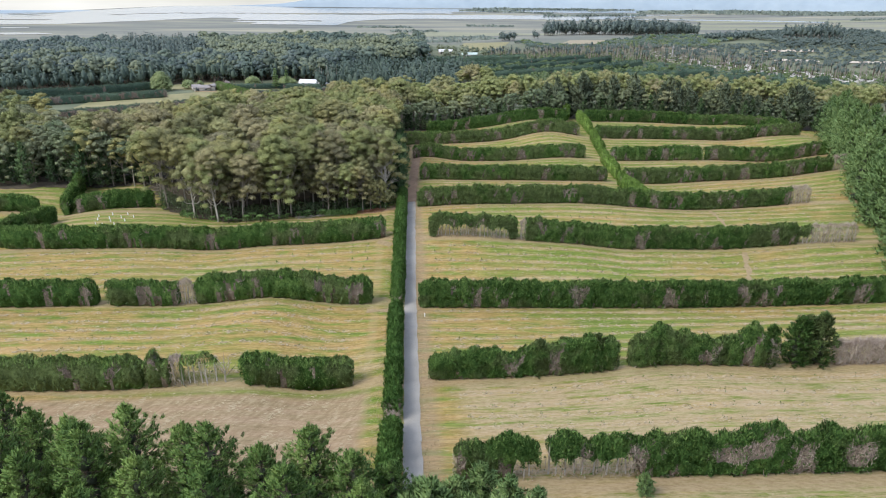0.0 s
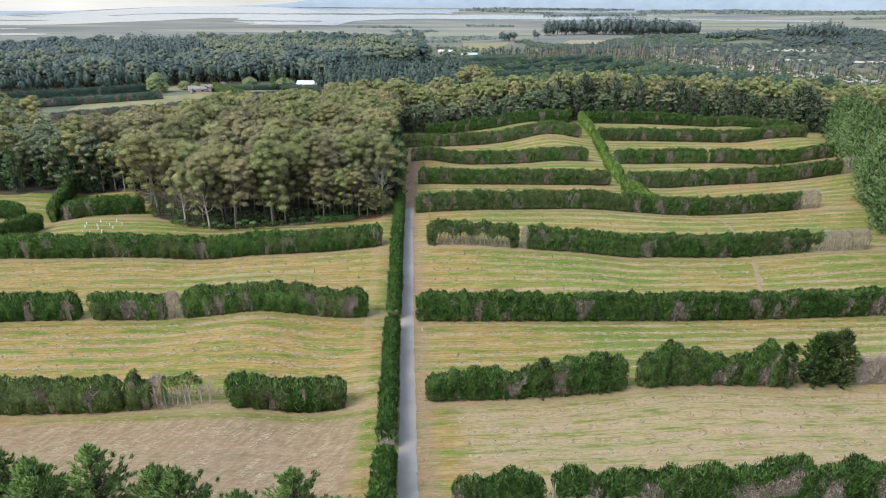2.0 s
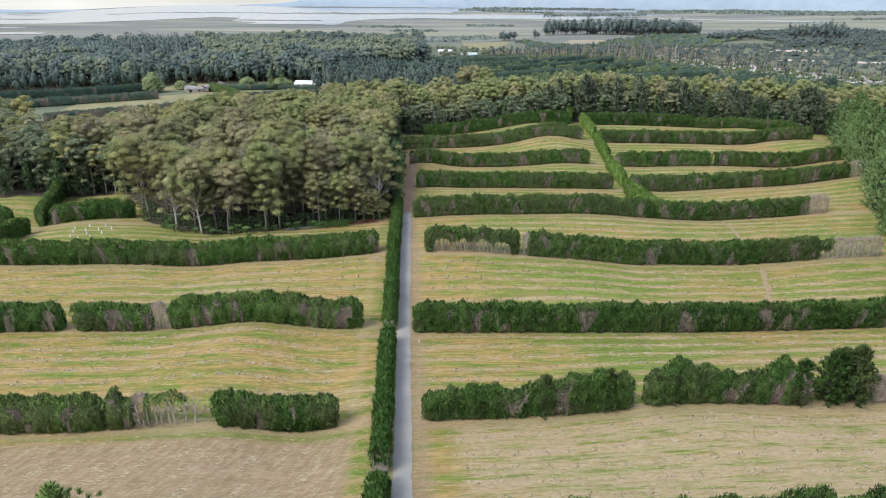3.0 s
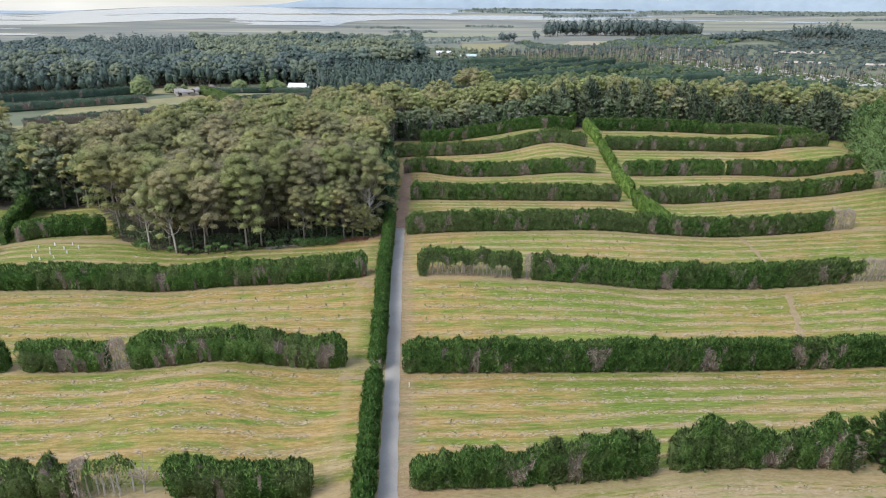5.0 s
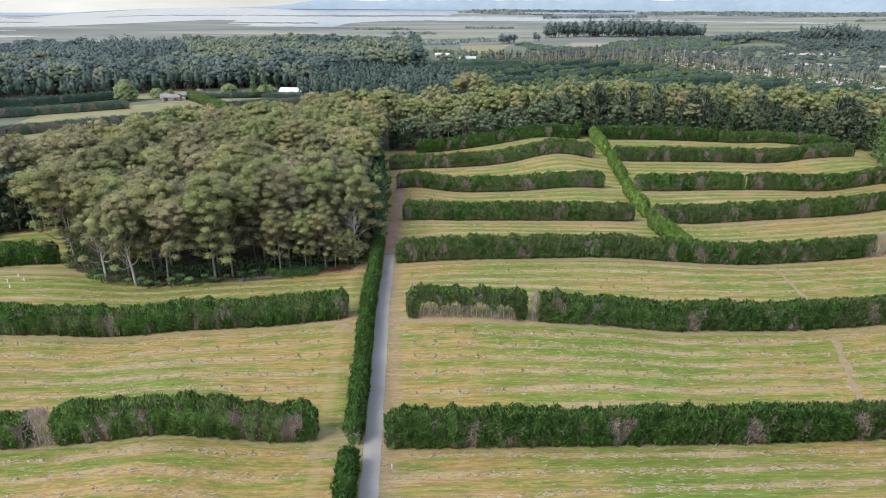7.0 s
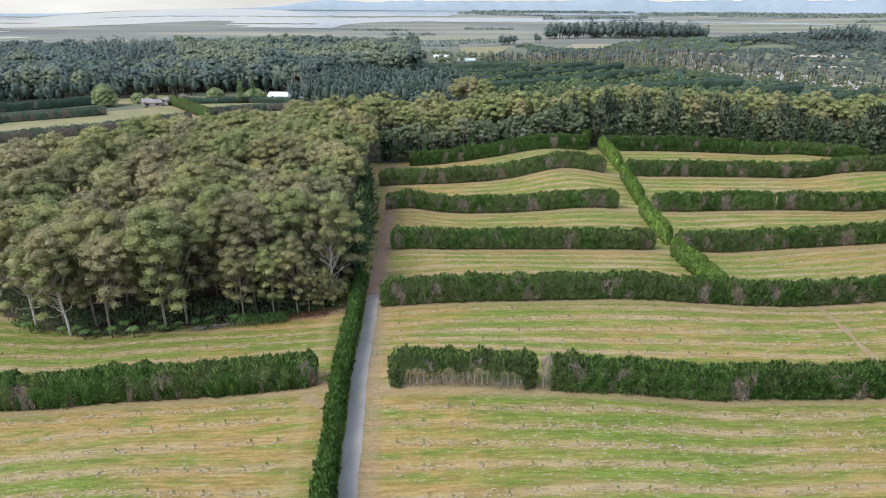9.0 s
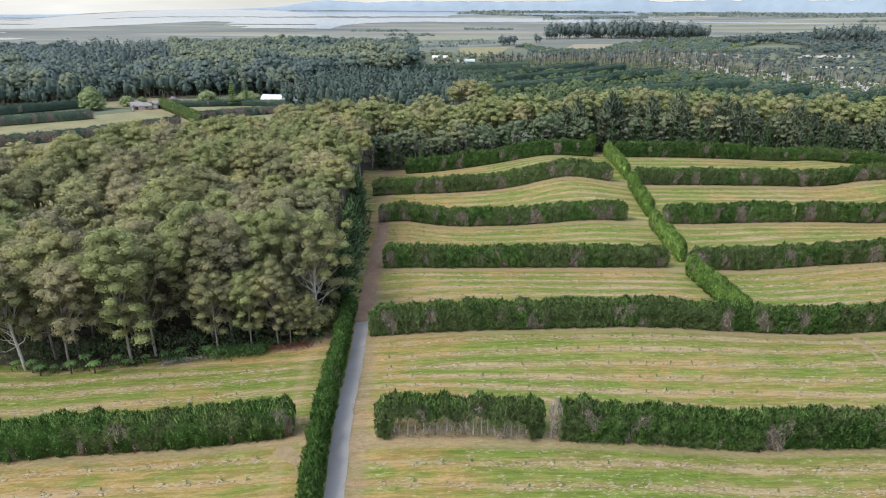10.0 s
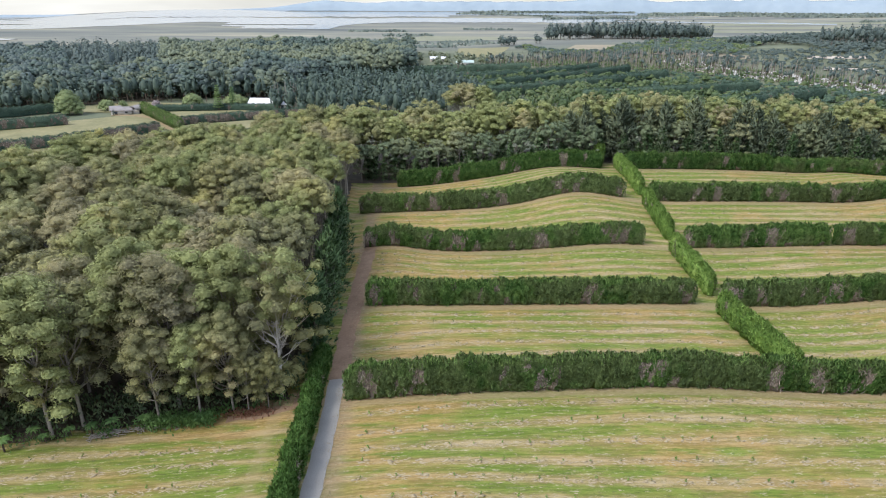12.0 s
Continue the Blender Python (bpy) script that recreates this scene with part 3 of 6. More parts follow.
# ---- shelter belts ----
def hedge(points, width, height, seed, leaves=M_HEDGE, label="", dead=0.22, gaps=(), humps=(), bare=0.0, stems=(), per_metre=230,
          name="shelter_belt", twig_runs=(), skirt=0.0, group="shelter belts", thin=(), leaf=1.0, rough=0.55, grey=()):
    """A clipped shelter belt along points on the ground. gaps, twig_runs, thin: stretches (from, to) in metres that are empty, bare
    twigs or sparse; humps: (at, extra height, half length); stems: stretches where the trunks show below the leaves;
    rough: how uneven the top is; grey: leafless patches (from, to, lowest, highest) with heights from 0 to 1."""
    rng = np.random.default_rng(seed)
    p = np.array(points, float)
    seg = np.concatenate([[0], np.cumsum(np.hypot(*np.diff(p, axis=0).T))])
    total = seg[-1]
    fine_step = 0.5 if per_metre >= 200 else 1.0
    # tip sprays of plain belts get the paler colour that paints their tops lit
    shoots = M_TIP_LIT if leaves is M_HEDGE else leaves
    base = (p[0, 0], p[0, 1], float(ground_z(p[0, 0], p[0, 1])))
    top = thing(name, base, label, "hedge", group)

    def inside(s, runs):
        m = np.zeros(len(s), bool)
        for a, b in runs:
            m |= (s > a) & (s < b)
        return m

    plants = np.arange(-2.0, total + 4.0, 1.55) + rng.uniform(-0.3, 0.3, len(np.arange(-2.0, total + 4.0, 1.55)))
    vigour = rng.normal(0, 1, len(plants)) * rough

    def tall(s):
        s = np.asarray(s, float)
        k = np.clip(np.searchsorted(plants, s), 1, len(plants) - 1)
        f = (s - plants[k - 1]) / (plants[k] - plants[k - 1])
        bush = vigour[k - 1] * (1 - ease(f)) + vigour[k] * ease(f)
        h = height * (0.985 + 0.05 * wave(s, seed, 17.0) + 0.05 * wave(s, seed + 3, 4.6) + 0.055 * bush - 0.035 * np.sin(f * math.pi) ** 2)
        for at, extra, half in humps:
            h = h + extra * np.exp(-((s - at) / half) ** 2)
        edge = np.minimum(s, total - s)
        for a, b in gaps:
            edge = np.where(s <= a, np.minimum(edge, a - s), np.where(s >= b, np.minimum(edge, s - b), -1))
        return h * (0.80 + 0.20 * ease(edge / 1.4))

    def wide(s):
        return width * (1 + 0.12 * wave(s, seed + 7, 11.0) + 0.16 * wave(s, seed + 9, 3.6))

    def bulge(s, z):
        """How far the leaves stand out or in at a height z."""
        return 0.24 * wave(s + 0.3 * z, seed + 11, 3.0) + 0.15 * wave(s * 0.9 - 0.7 * z, seed + 13, 1.9) + 0.10 * wave(s + 0.9 * z, seed + 15, 0.9)

    def spot(s, off):
        x, y = np.interp(s, seg, p[:, 0]), np.interp(s, seg, p[:, 1])
        e = 0.4
        dx = np.interp(s + e, seg, p[:, 0]) - np.interp(s - e, seg, p[:, 0])
        dy = np.interp(s + e, seg, p[:, 1]) - np.interp(s - e, seg, p[:, 1])
        ln = np.hypot(dx, dy)
        nx, ny = dy / ln, -dx / ln
        return x + nx * off, y + ny * off, nx, ny

    n = int(total * per_metre * 1.5 * height / 5.5)
    s = rng.uniform(0, total, n)
    s = s[~inside(s, gaps)]
    n = len(s)
    h, w = tall(s), wide(s) * (0.55 + 0.45 * ease(np.minimum(s, total - s) / 1.2))
    q = rng.uniform(0, 1, n)
    on_top = q < 0.30
    u = np.where(on_top, rng.uniform(-1, 1, n), np.where(q < 0.80, 1.0, -1.0))
    v = np.where(on_top, 1.0, rng.uniform(0.0, 1.0, n) ** 0.85)
    girth = 0.78 + 0.30 * np.sin(np.clip(v, 0, 1) * 2.6) - 0.12 * (v > 0.93)
    lump = bulge(s, v * h)
    off = u * (w / 2) * girth + np.sign(u) * (lump + rng.normal(0, 0.07, n)) * ~on_top
    z = v * h * np.where(on_top, 1 - 0.14 * np.abs(u) ** 2.5, 1.0) + lump * on_top + rng.normal(0, 0.06, n)
    z = z + np.where(on_top & (rng.uniform(0, 1, n) < 0.14), rng.uniform(0.1, 0.5, n), 0)
    x, y, nx, ny = spot(s, off)
    pts = np.stack([x, y, ground_z(x, y) + z], 1)
    nor = np.stack([nx * u, ny * u, 0.35 + 1.0 * on_top], 1)
    def decay(s, z):
        return wave(s + 0.5 * z, seed + 21, 19.0) + 0.8 * wave(s - 0.4 * z, seed + 23, 6.6)

    rot = decay(s, z)
    keep = rng.uniform(0, 1, n)
    dying = (rot + rng.normal(0, 0.16, n) > 1.15 - 1.9 * dead) & ~(v > 0.90)
    for a, b, z0, z1 in grey:
        dying |= (np.abs((s - (a + b) / 2) / ((b - a) / 2)) ** 2 + np.abs((v - (z0 + z1) / 2) / ((z1 - z0) / 2)) ** 2 + rng.normal(0, 0.2, n) < 1) & (u > -0.5)
    twigs_here = inside(s, twig_runs)
    sparse = inside(s, thin) & (keep < 0.65)
    low = inside(s, stems) & (v < 0.56 + 0.20 * wave(s, seed + 31, 4.3)) & (keep < 0.96)
    foot = (v < 0.10 + bare) & (keep < 0.6)
    green = ~(dying & (keep < 0.88)) & ~twigs_here & ~low & ~foot & ~sparse
    soup = Soup()
    swell = np.stack([lump * 0.0, lump * 0.0, 1.3 * np.sin(2.2 * z + 3.0 * lump)], 1) * 0.35
    soup.add(*blades(pts[green] - np.array(base), nor[green], 0.52 * leaf, 0.20 * leaf, rng, up=0.85, spread=0.6),
             soft=nor[green] + swell[green] + rng.normal(0, 0.38, (int(green.sum()), 3)))
    m = int(total * 46 * min(1.0, per_metre / 380))
    s3 = rng.uniform(0.2, total - 0.2, m)
    s3 = s3[~inside(s3, list(gaps) + list(twig_runs))]
    u3 = rng.uniform(-0.9, 0.9, len(s3))
    x3, y3, _, _ = spot(s3, u3 * wide(s3) / 2)
    z3 = ground_z(x3, y3) + tall(s3) * (1 - 0.14 * np.abs(u3) ** 2.5) + rng.uniform(-0.05, 0.42, len(s3)) * (0.5 + 0.5 * wave(s3, seed + 17, 1.7))
    up3 = np.stack([u3 * 0.15, rng.normal(0, 0.15, len(s3)), np.ones(len(s3))], 1)
    soup.add(*blades(np.stack([x3, y3, z3], 1) - np.array(base), up3, 0.85 * leaf, 0.15 * leaf, rng, up=0.9, spread=0.3), slot=2, soft=up3 + rng.normal(0, 0.3, (len(s3), 3)))
    # the leafy body behind the outer sprays, one uneven skin for each unbroken stretch
    ss = np.arange(0.3, total - 0.2, fine_step)
    cover = inside(ss, list(gaps) + list(twig_runs) + list(thin))
    hide = inside(ss, stems)
    prof = np.array(((0.95, 0.04), (1.08, 0.22), (1.12, 0.42), (1.08, 0.62), (0.98, 0.82), (0.62, 0.97), (0.0, 1.0),
                     (-0.62, 0.97), (-0.98, 0.82), (-1.08, 0.5), (-0.95, 0.04)))
    k = len(prof)
    hh, ww = tall(ss) * 0.93, wide(ss) * 0.5 * 0.80 * (0.6 + 0.4 * ease(np.minimum(ss, total - ss) / 1.2))
    lo = np.where(hide, 0.60 + 0.12 * wave(ss, seed + 31, 4.3), 0.0)
    vv = np.maximum(prof[None, :, 1], lo[:, None])
    zz = hh[:, None] * vv
    sk = ss[:, None] + np.zeros((1, k))
    push = np.where(prof[None, :, 1] < 0.95, 1.0, 0.3) * (bulge(sk, zz) * 0.85 + rng.normal(0, 0.05, zz.shape))
    oo = ww[:, None] * prof[None, :, 0] + np.sign(prof[None, :, 0]) * push
    bx, by, _, _ = spot(sk.ravel(), oo.ravel())
    body = np.stack([bx, by, ground_z(bx, by) + zz.ravel() + rng.normal(0, 0.06, zz.size)], 1) - np.array(base)
    rows = np.nonzero(~cover[:-1] & ~cover[1:])[0]
    quads = np.concatenate([np.stack([rows * k + j, rows * k + (j + 1) % k, (rows + 1) * k + (j + 1) % k, (rows + 1) * k + j], 1) for j in range(k)]) if len(rows) else np.zeros((0, 4), int)
    at, up = sk.ravel()[quads].mean(1), zz.ravel()[quads].mean(1)
    gone = decay(at, up) > 1.15 - 1.9 * dead
    for a, b, z0, z1 in grey:
        gone |= np.abs((at - (a + b) / 2) / ((b - a) / 2)) ** 2 + np.abs((up / height - (z0 + z1) / 2) / ((z1 - z0) / 2)) ** 2 < 1
    if len(quads):
        if (~gone).any():
            soup.add(body, quads[~gone], 0)
        if gone.any():
            soup.add(body, quads[gone], 1)
        ends = [i for i in range(len(ss)) if not cover[i] and (i == 0 or cover[i - 1] or i == len(ss) - 1 or cover[i + 1])]
        for i in ends:
            soup.add(body[i * k:(i + 1) * k], np.array([(0, 1, 9, 10), (1, 2, 8, 9), (2, 3, 4, 8), (4, 5, 7, 8)]), 0)
    if soup.n:
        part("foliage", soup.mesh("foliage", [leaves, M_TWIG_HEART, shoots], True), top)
    bits = (dying & (keep < 0.8)) | (twigs_here & (keep < 0.75)) | (low & (keep < 0.22)) | (foot & (keep < 0.2))
    if bits.sum() > 30:
        dry = Soup()
        inset = pts[bits] - np.stack([nx, ny, nx * 0], 1)[bits] * (off[bits] * rng.uniform(0.0, 0.35, bits.sum()))[:, None]
        dry.add(*blades(inset - np.array(base), nor[bits], 1.0 * leaf, 0.075 * leaf, rng, up=0.8, spread=0.9))
        tagged(part("bare_twig_patch", dry.mesh("bare_twig_patch", [M_TWIG]), top, "grey-brown leafless twigs"), kind="stuff")
    stem_mesh = None
    for a, b in list(stems) + list(twig_runs):
        for at in np.arange(a + 0.4, b, 0.95):
            x, y, _, _ = spot(np.array([at + rng.uniform(-0.25, 0.25)]), rng.uniform(-0.3, 0.3))
            z0 = float(ground_z(x[0], y[0]))
            if stem_mesh is None:
                soup2 = Soup()
                soup2.add(*tube([(0, 0, -0.1), (0.05, 0.02, 1.6), (-0.03, 0.05, 3.2), (0.05, 0, height * 0.82)], (0.12, 0.10, 0.08, 0.03), 5))
                soup2.add(*tube([(0.03, 0.02, 1.5), (0.45, -0.3, 2.9)], (0.04, 0.015), 4))
                soup2.add(*tube([(0.0, 0.02, 2.1), (-0.5, 0.2, 3.4)], (0.04, 0.015), 4))
                stem_mesh = soup2.mesh("stem", [M_STEM])
            ob = part("stem", stem_mesh, top)
            ob.location = Vector((x[0], y[0], z0)) - Vector(base)
            ob.rotation_euler = (rng.normal(0, 0.05), rng.normal(0, 0.05), rng.uniform(0, 6.28))
    return top


DENSE = "dense dark green clipped shelter belt on mown grass"
PATCHY = "dark green shelter belt with bare grey patches"
RAGGED = "ragged green shelter belt with gaps and bare stems"
# belts on the open side of the road, nearest first
hedge([(4.5, 54.8), (100, 54.8)], 2.6, 5.2, 11, label=RAGGED, dead=0.35, gaps=((9.5, 10.5),), stems=((6.5, 9.5), (10.5, 21)), humps=((2.5, -0.5, 2), (34, 0.8, 4), (52, 0.8, 5)), per_metre=480, leaf=0.72, rough=1.5, grey=((28.5, 36.0, 0.35, 0.85), (44.0, 48.0, 0.2, 0.9), (57, 63, 0.3, 0.85)))
hedge([(2.6, 82.6), (32.6, 82.6)], 2.4, 5.0, 12, label="ragged dark green shelter belt with taller bushes", dead=0.24, humps=((0, -0.8, 6), (13.0, -0.9, 1.5), (17, 0.5, 1.6), (22.5, 0.6, 2.0), (25.0, 1.3, 0.9), (29, 0.4, 1.6)), per_metre=480, leaf=0.72, rough=1.3, grey=((11.5, 14.0, 0.25, 0.8),))
hedge([(34.2, 82.8), (58.4, 82.8)], 2.6, 5.0, 13, label=RAGGED, dead=0.26, humps=((4.6, 1.5, 1.4), (8, 0.4, 1.5), (14, -0.4, 3.0), (19.8, 2.6, 1.5)), per_metre=480, leaf=0.72, rough=1.3, twig_runs=((22.2, 24.2),), grey=((10.5, 13.0, 0.15, 0.6),))
hedge([(67.6, 82.8), (110, 82.8)], 1.7, 4.2, 15, label="leafless grey-brown shelter belt of fine twigs", dead=0.3, twig_runs=((0.0, 42),), per_metre=620)
hedge([(1.6, 110.2), (122, 110.2)], 2.6, 5.5, 16, label=PATCHY, dead=0.33, per_metre=390, leaf=0.82)
hedge([(4.6, 140.2), (26.2, 140.2)], 2.4, 5.4, 17, label="green shelter belt with pale bare stems below", dead=0.26, stems=((1.8, 19.5),), per_metre=362, leaf=0.85)
hedge([(26.8, 140.2), (97, 140.2)], 2.5, 5.4, 18, label=PATCHY, dead=0.27, twig_runs=((0.0, 1.3),), per_metre=337, leaf=0.85)
hedge([(97, 140.2), (112, 140.2)], 2.0, 4.8, 19, label="sparse shelter belt of pale bare stems", dead=0.6, twig_runs=((3, 15),), stems=((0, 3),), per_metre=200)
hedge([(2.2, 169.5), (68.5, 169.5)], 2.6, 5.2, 20, label=PATCHY, dead=0.27, per_metre=325, leaf=0.85)
hedge([(68.5, 169.5), (118, 169.5)], 2.4, 5.0, 21, label=PATCHY, dead=0.30, twig_runs=((43.5, 49.5),), per_metre=240)
hedge([(3.6, 199.2), (66.5, 199.2)], 2.5, 4.9, 22, label=DENSE, dead=0.20, per_metre=220)
hedge([(71.5, 199.2), (150, 199.2)], 2.5, 5.1, 23, label=PATCHY, dead=0.34, twig_runs=((72, 78),), per_metre=200)
hedge([(1.5, 228.2), (67, 228.2)], 2.5, 4.9, 24, label=PATCHY, dead=0.38, per_metre=200)
hedge([(76.5, 228.2), (162, 228.2)], 2.5, 5.3, 25, label=PATCHY, dead=0.38, gaps=((35.5, 36.4),), per_metre=180)
hedge([(-1.5, 257.2), (72, 257.2)], 2.5, 5.0, 26, label=PATCHY, dead=0.35, per_metre=190)
hedge([(78.5, 257.2), (168, 257.2)], 2.5, 5.0, 27, label=PATCHY, dead=0.36, per_metre=170)
hedge([(8.5, 286.2), (74, 286.2)], 2.6, 5.2, 28, label=PATCHY, dead=0.30, per_metre=230)
hedge([(81.5, 286.4), (131, 287)], 2.6, 5.2, 29, label=DENSE, dead=0.20, per_metre=230)
hedge([(131, 287), (176, 279)], 2.6, 4.6, 30, label=DENSE, dead=0.15, per_metre=160)
# belts that cross between the rows
CROSS = "lighter green clipped cross hedge between two belts"
for k, (a, b) in enumerate((((70.0, 171.5), (69.6, 195.5)), ((71.0, 202.0), (72.8, 225.5)), ((74.4, 231.0), (76.8, 255.0)), ((77.2, 259.5), (79.2, 288)))):
    hedge([a, b], 2.1, 4.8, 40 + k, M_HEDGE_LIGHT, CROSS, dead=0.08, per_metre=240, name="cross_hedge", group="cross hedges")
hedge([(73.5, 289), (75.5, 295)], 3.0, 7.0, 47, M_HEDGE_LIGHT, "tall light green bush at the end of the cross hedge", dead=0.0, name="cross_hedge", group="cross hedges")
# hedge along the road
ROADSIDE = "narrow fresh green hedge along the gravel road"
hedge([(-2.75, 30), (-2.75, 68.5)], 2.1, 3.2, 51, M_HEDGE_ROAD, ROADSIDE, dead=0.1, per_metre=440, name="road_hedge", group="road hedges", twig_runs=((36.8, 38.5),))
hedge([(-2.75, 70.5), (-2.75, 106.6)], 2.1, 3.2, 52, M_HEDGE_ROAD, ROADSIDE, dead=0.1, per_metre=440, name="road_hedge", group="road hedges")
hedge([(-2.55, 110.0), (-2.2, 146), (-1.9, 181)], 2.2, 3.4, 53, M_HEDGE_ROAD, ROADSIDE, dead=0.12, per_metre=420, name="road_hedge", group="road hedges")
# belts on the wooded side
hedge([(-9.0, 83.7), (-26.5, 83.7)], 2.5, 5.0, 61, label="dark green shelter belt with bare trunks at its foot", dead=0.18, bare=0.1, per_metre=390, leaf=0.82)
hedge([(-27.5, 83.7), (-41, 83.7)], 2.2, 4.8, 62, label=RAGGED, dead=0.15, gaps=((0.0, 2.5),), thin=((2.5, 7.8),), stems=((2.6, 7.8),), twig_runs=((7.8, 9.4),), per_metre=400, leaf=0.82, rough=1.5)
hedge([(-41, 83.7), (-90, 83.7)], 2.5, 5.1, 63, label=PATCHY, dead=0.20, per_metre=377, leaf=0.82)
hedge([(-7.4, 112.2), (-42, 112.2)], 2.6, 5.4, 64, label=PATCHY, dead=0.34, per_metre=362, leaf=0.85)
hedge([(-42.0, 112.2), (-59.0, 112.2)], 2.4, 5.0, 65, label=PATCHY, dead=0.45, twig_runs=((0.0, 3.0),), per_metre=350, leaf=0.85)
hedge([(-60.6, 112.2), (-110, 112.2)], 2.4, 5.2, 66, label=DENSE, dead=0.24, per_metre=325, leaf=0.85)
hedge([(-5.6, 142.2), (-84, 142.2), (-94, 143.5), (-101, 147)], 2.6, 5.3, 67, label=DENSE, dead=0.20, per_metre=337, leaf=0.85)
hedge([(-102, 148), (-96.5, 166.5)], 2.4, 5.0, 68, label=DENSE, dead=0.08, per_metre=230)
hedge([(-96, 171), (-107, 209)], 2.4, 5.4, 69, label=DENSE, dead=0.06, per_metre=220)
hedge([(-73, 175.6), (-94, 172.6)], 2.4, 5.0, 70, label=PATCHY, dead=0.26, per_metre=230)
hedge([(-104, 173), (-140, 168)], 2.4, 4.6, 71, label=DENSE, dead=0.14, per_metre=200)


# ---- trees ----
def flecks(points, normals, size, rng, spread):
    """Leaf sprays, one triangle each, lying roughly across the normals."""
    n = len(points)
    nn = unit(normals + rng.normal(0, spread, (n, 3)))
    t = rng.normal(0, 1, (n, 3))
    t = unit(t - (t * nn).sum(1, keepdims=True) * nn)
    b = np.cross(nn, t)
    ln = (size * rng.uniform(0.65, 1.35, n))[:, None]
    v = np.stack([points - t * ln * 0.5 - b * ln * 0.32, points - t * ln * 0.4 + b * ln * 0.36, points + t * ln * 0.6], 1).reshape(-1, 3)
    return v, np.arange(3 * n).reshape(n, 3)


def clump(soup, centre, r, n, rng, size, flat=0.66, slot=0):
    """A puff of leaves round a centre: sprays over an uneven dome."""
    d = unit(rng.normal(0, 1, (n, 3)) + np.array((0, 0, 0.75)))
    knob = 1 + 0.16 * np.sin(5.0 * d[:, :1] + 4.0 * d[:, 1:2] + centre[0]) * np.sin(5.5 * d[:, 1:2] - 3.0 * d[:, 2:] + centre[1])
    cap = np.where(d[:, 2:] > 0, 1.0, 0.6)
    pts = np.array(centre) + d * np.hstack([cap * 0 + r, cap * 0 + r, cap * r * flat]) * knob * rng.uniform(0.84, 1.10, (n, 1))
    soup.add(*flecks(pts, d * np.array((1, 1, 1.4)), size, rng, 0.22), slot, d * np.array((1, 1, 1.35)) + rng.normal(0, 0.20, (n, 3)))
    hv, hf = (BALL_V, BALL_CAP) if size < 0.5 else (PUFF_V, PUFF_F)
    k = rng.uniform(0.70, 1.0, (len(hv), 1)) * 0.90
    cap = np.where(hv[:, 2:] > 0, 1.0, 0.30)
    soup.add(np.array(centre) + hv * np.hstack([k * r, k * r, k * cap * r * flat]), hf, slot)


SHAPES = {}


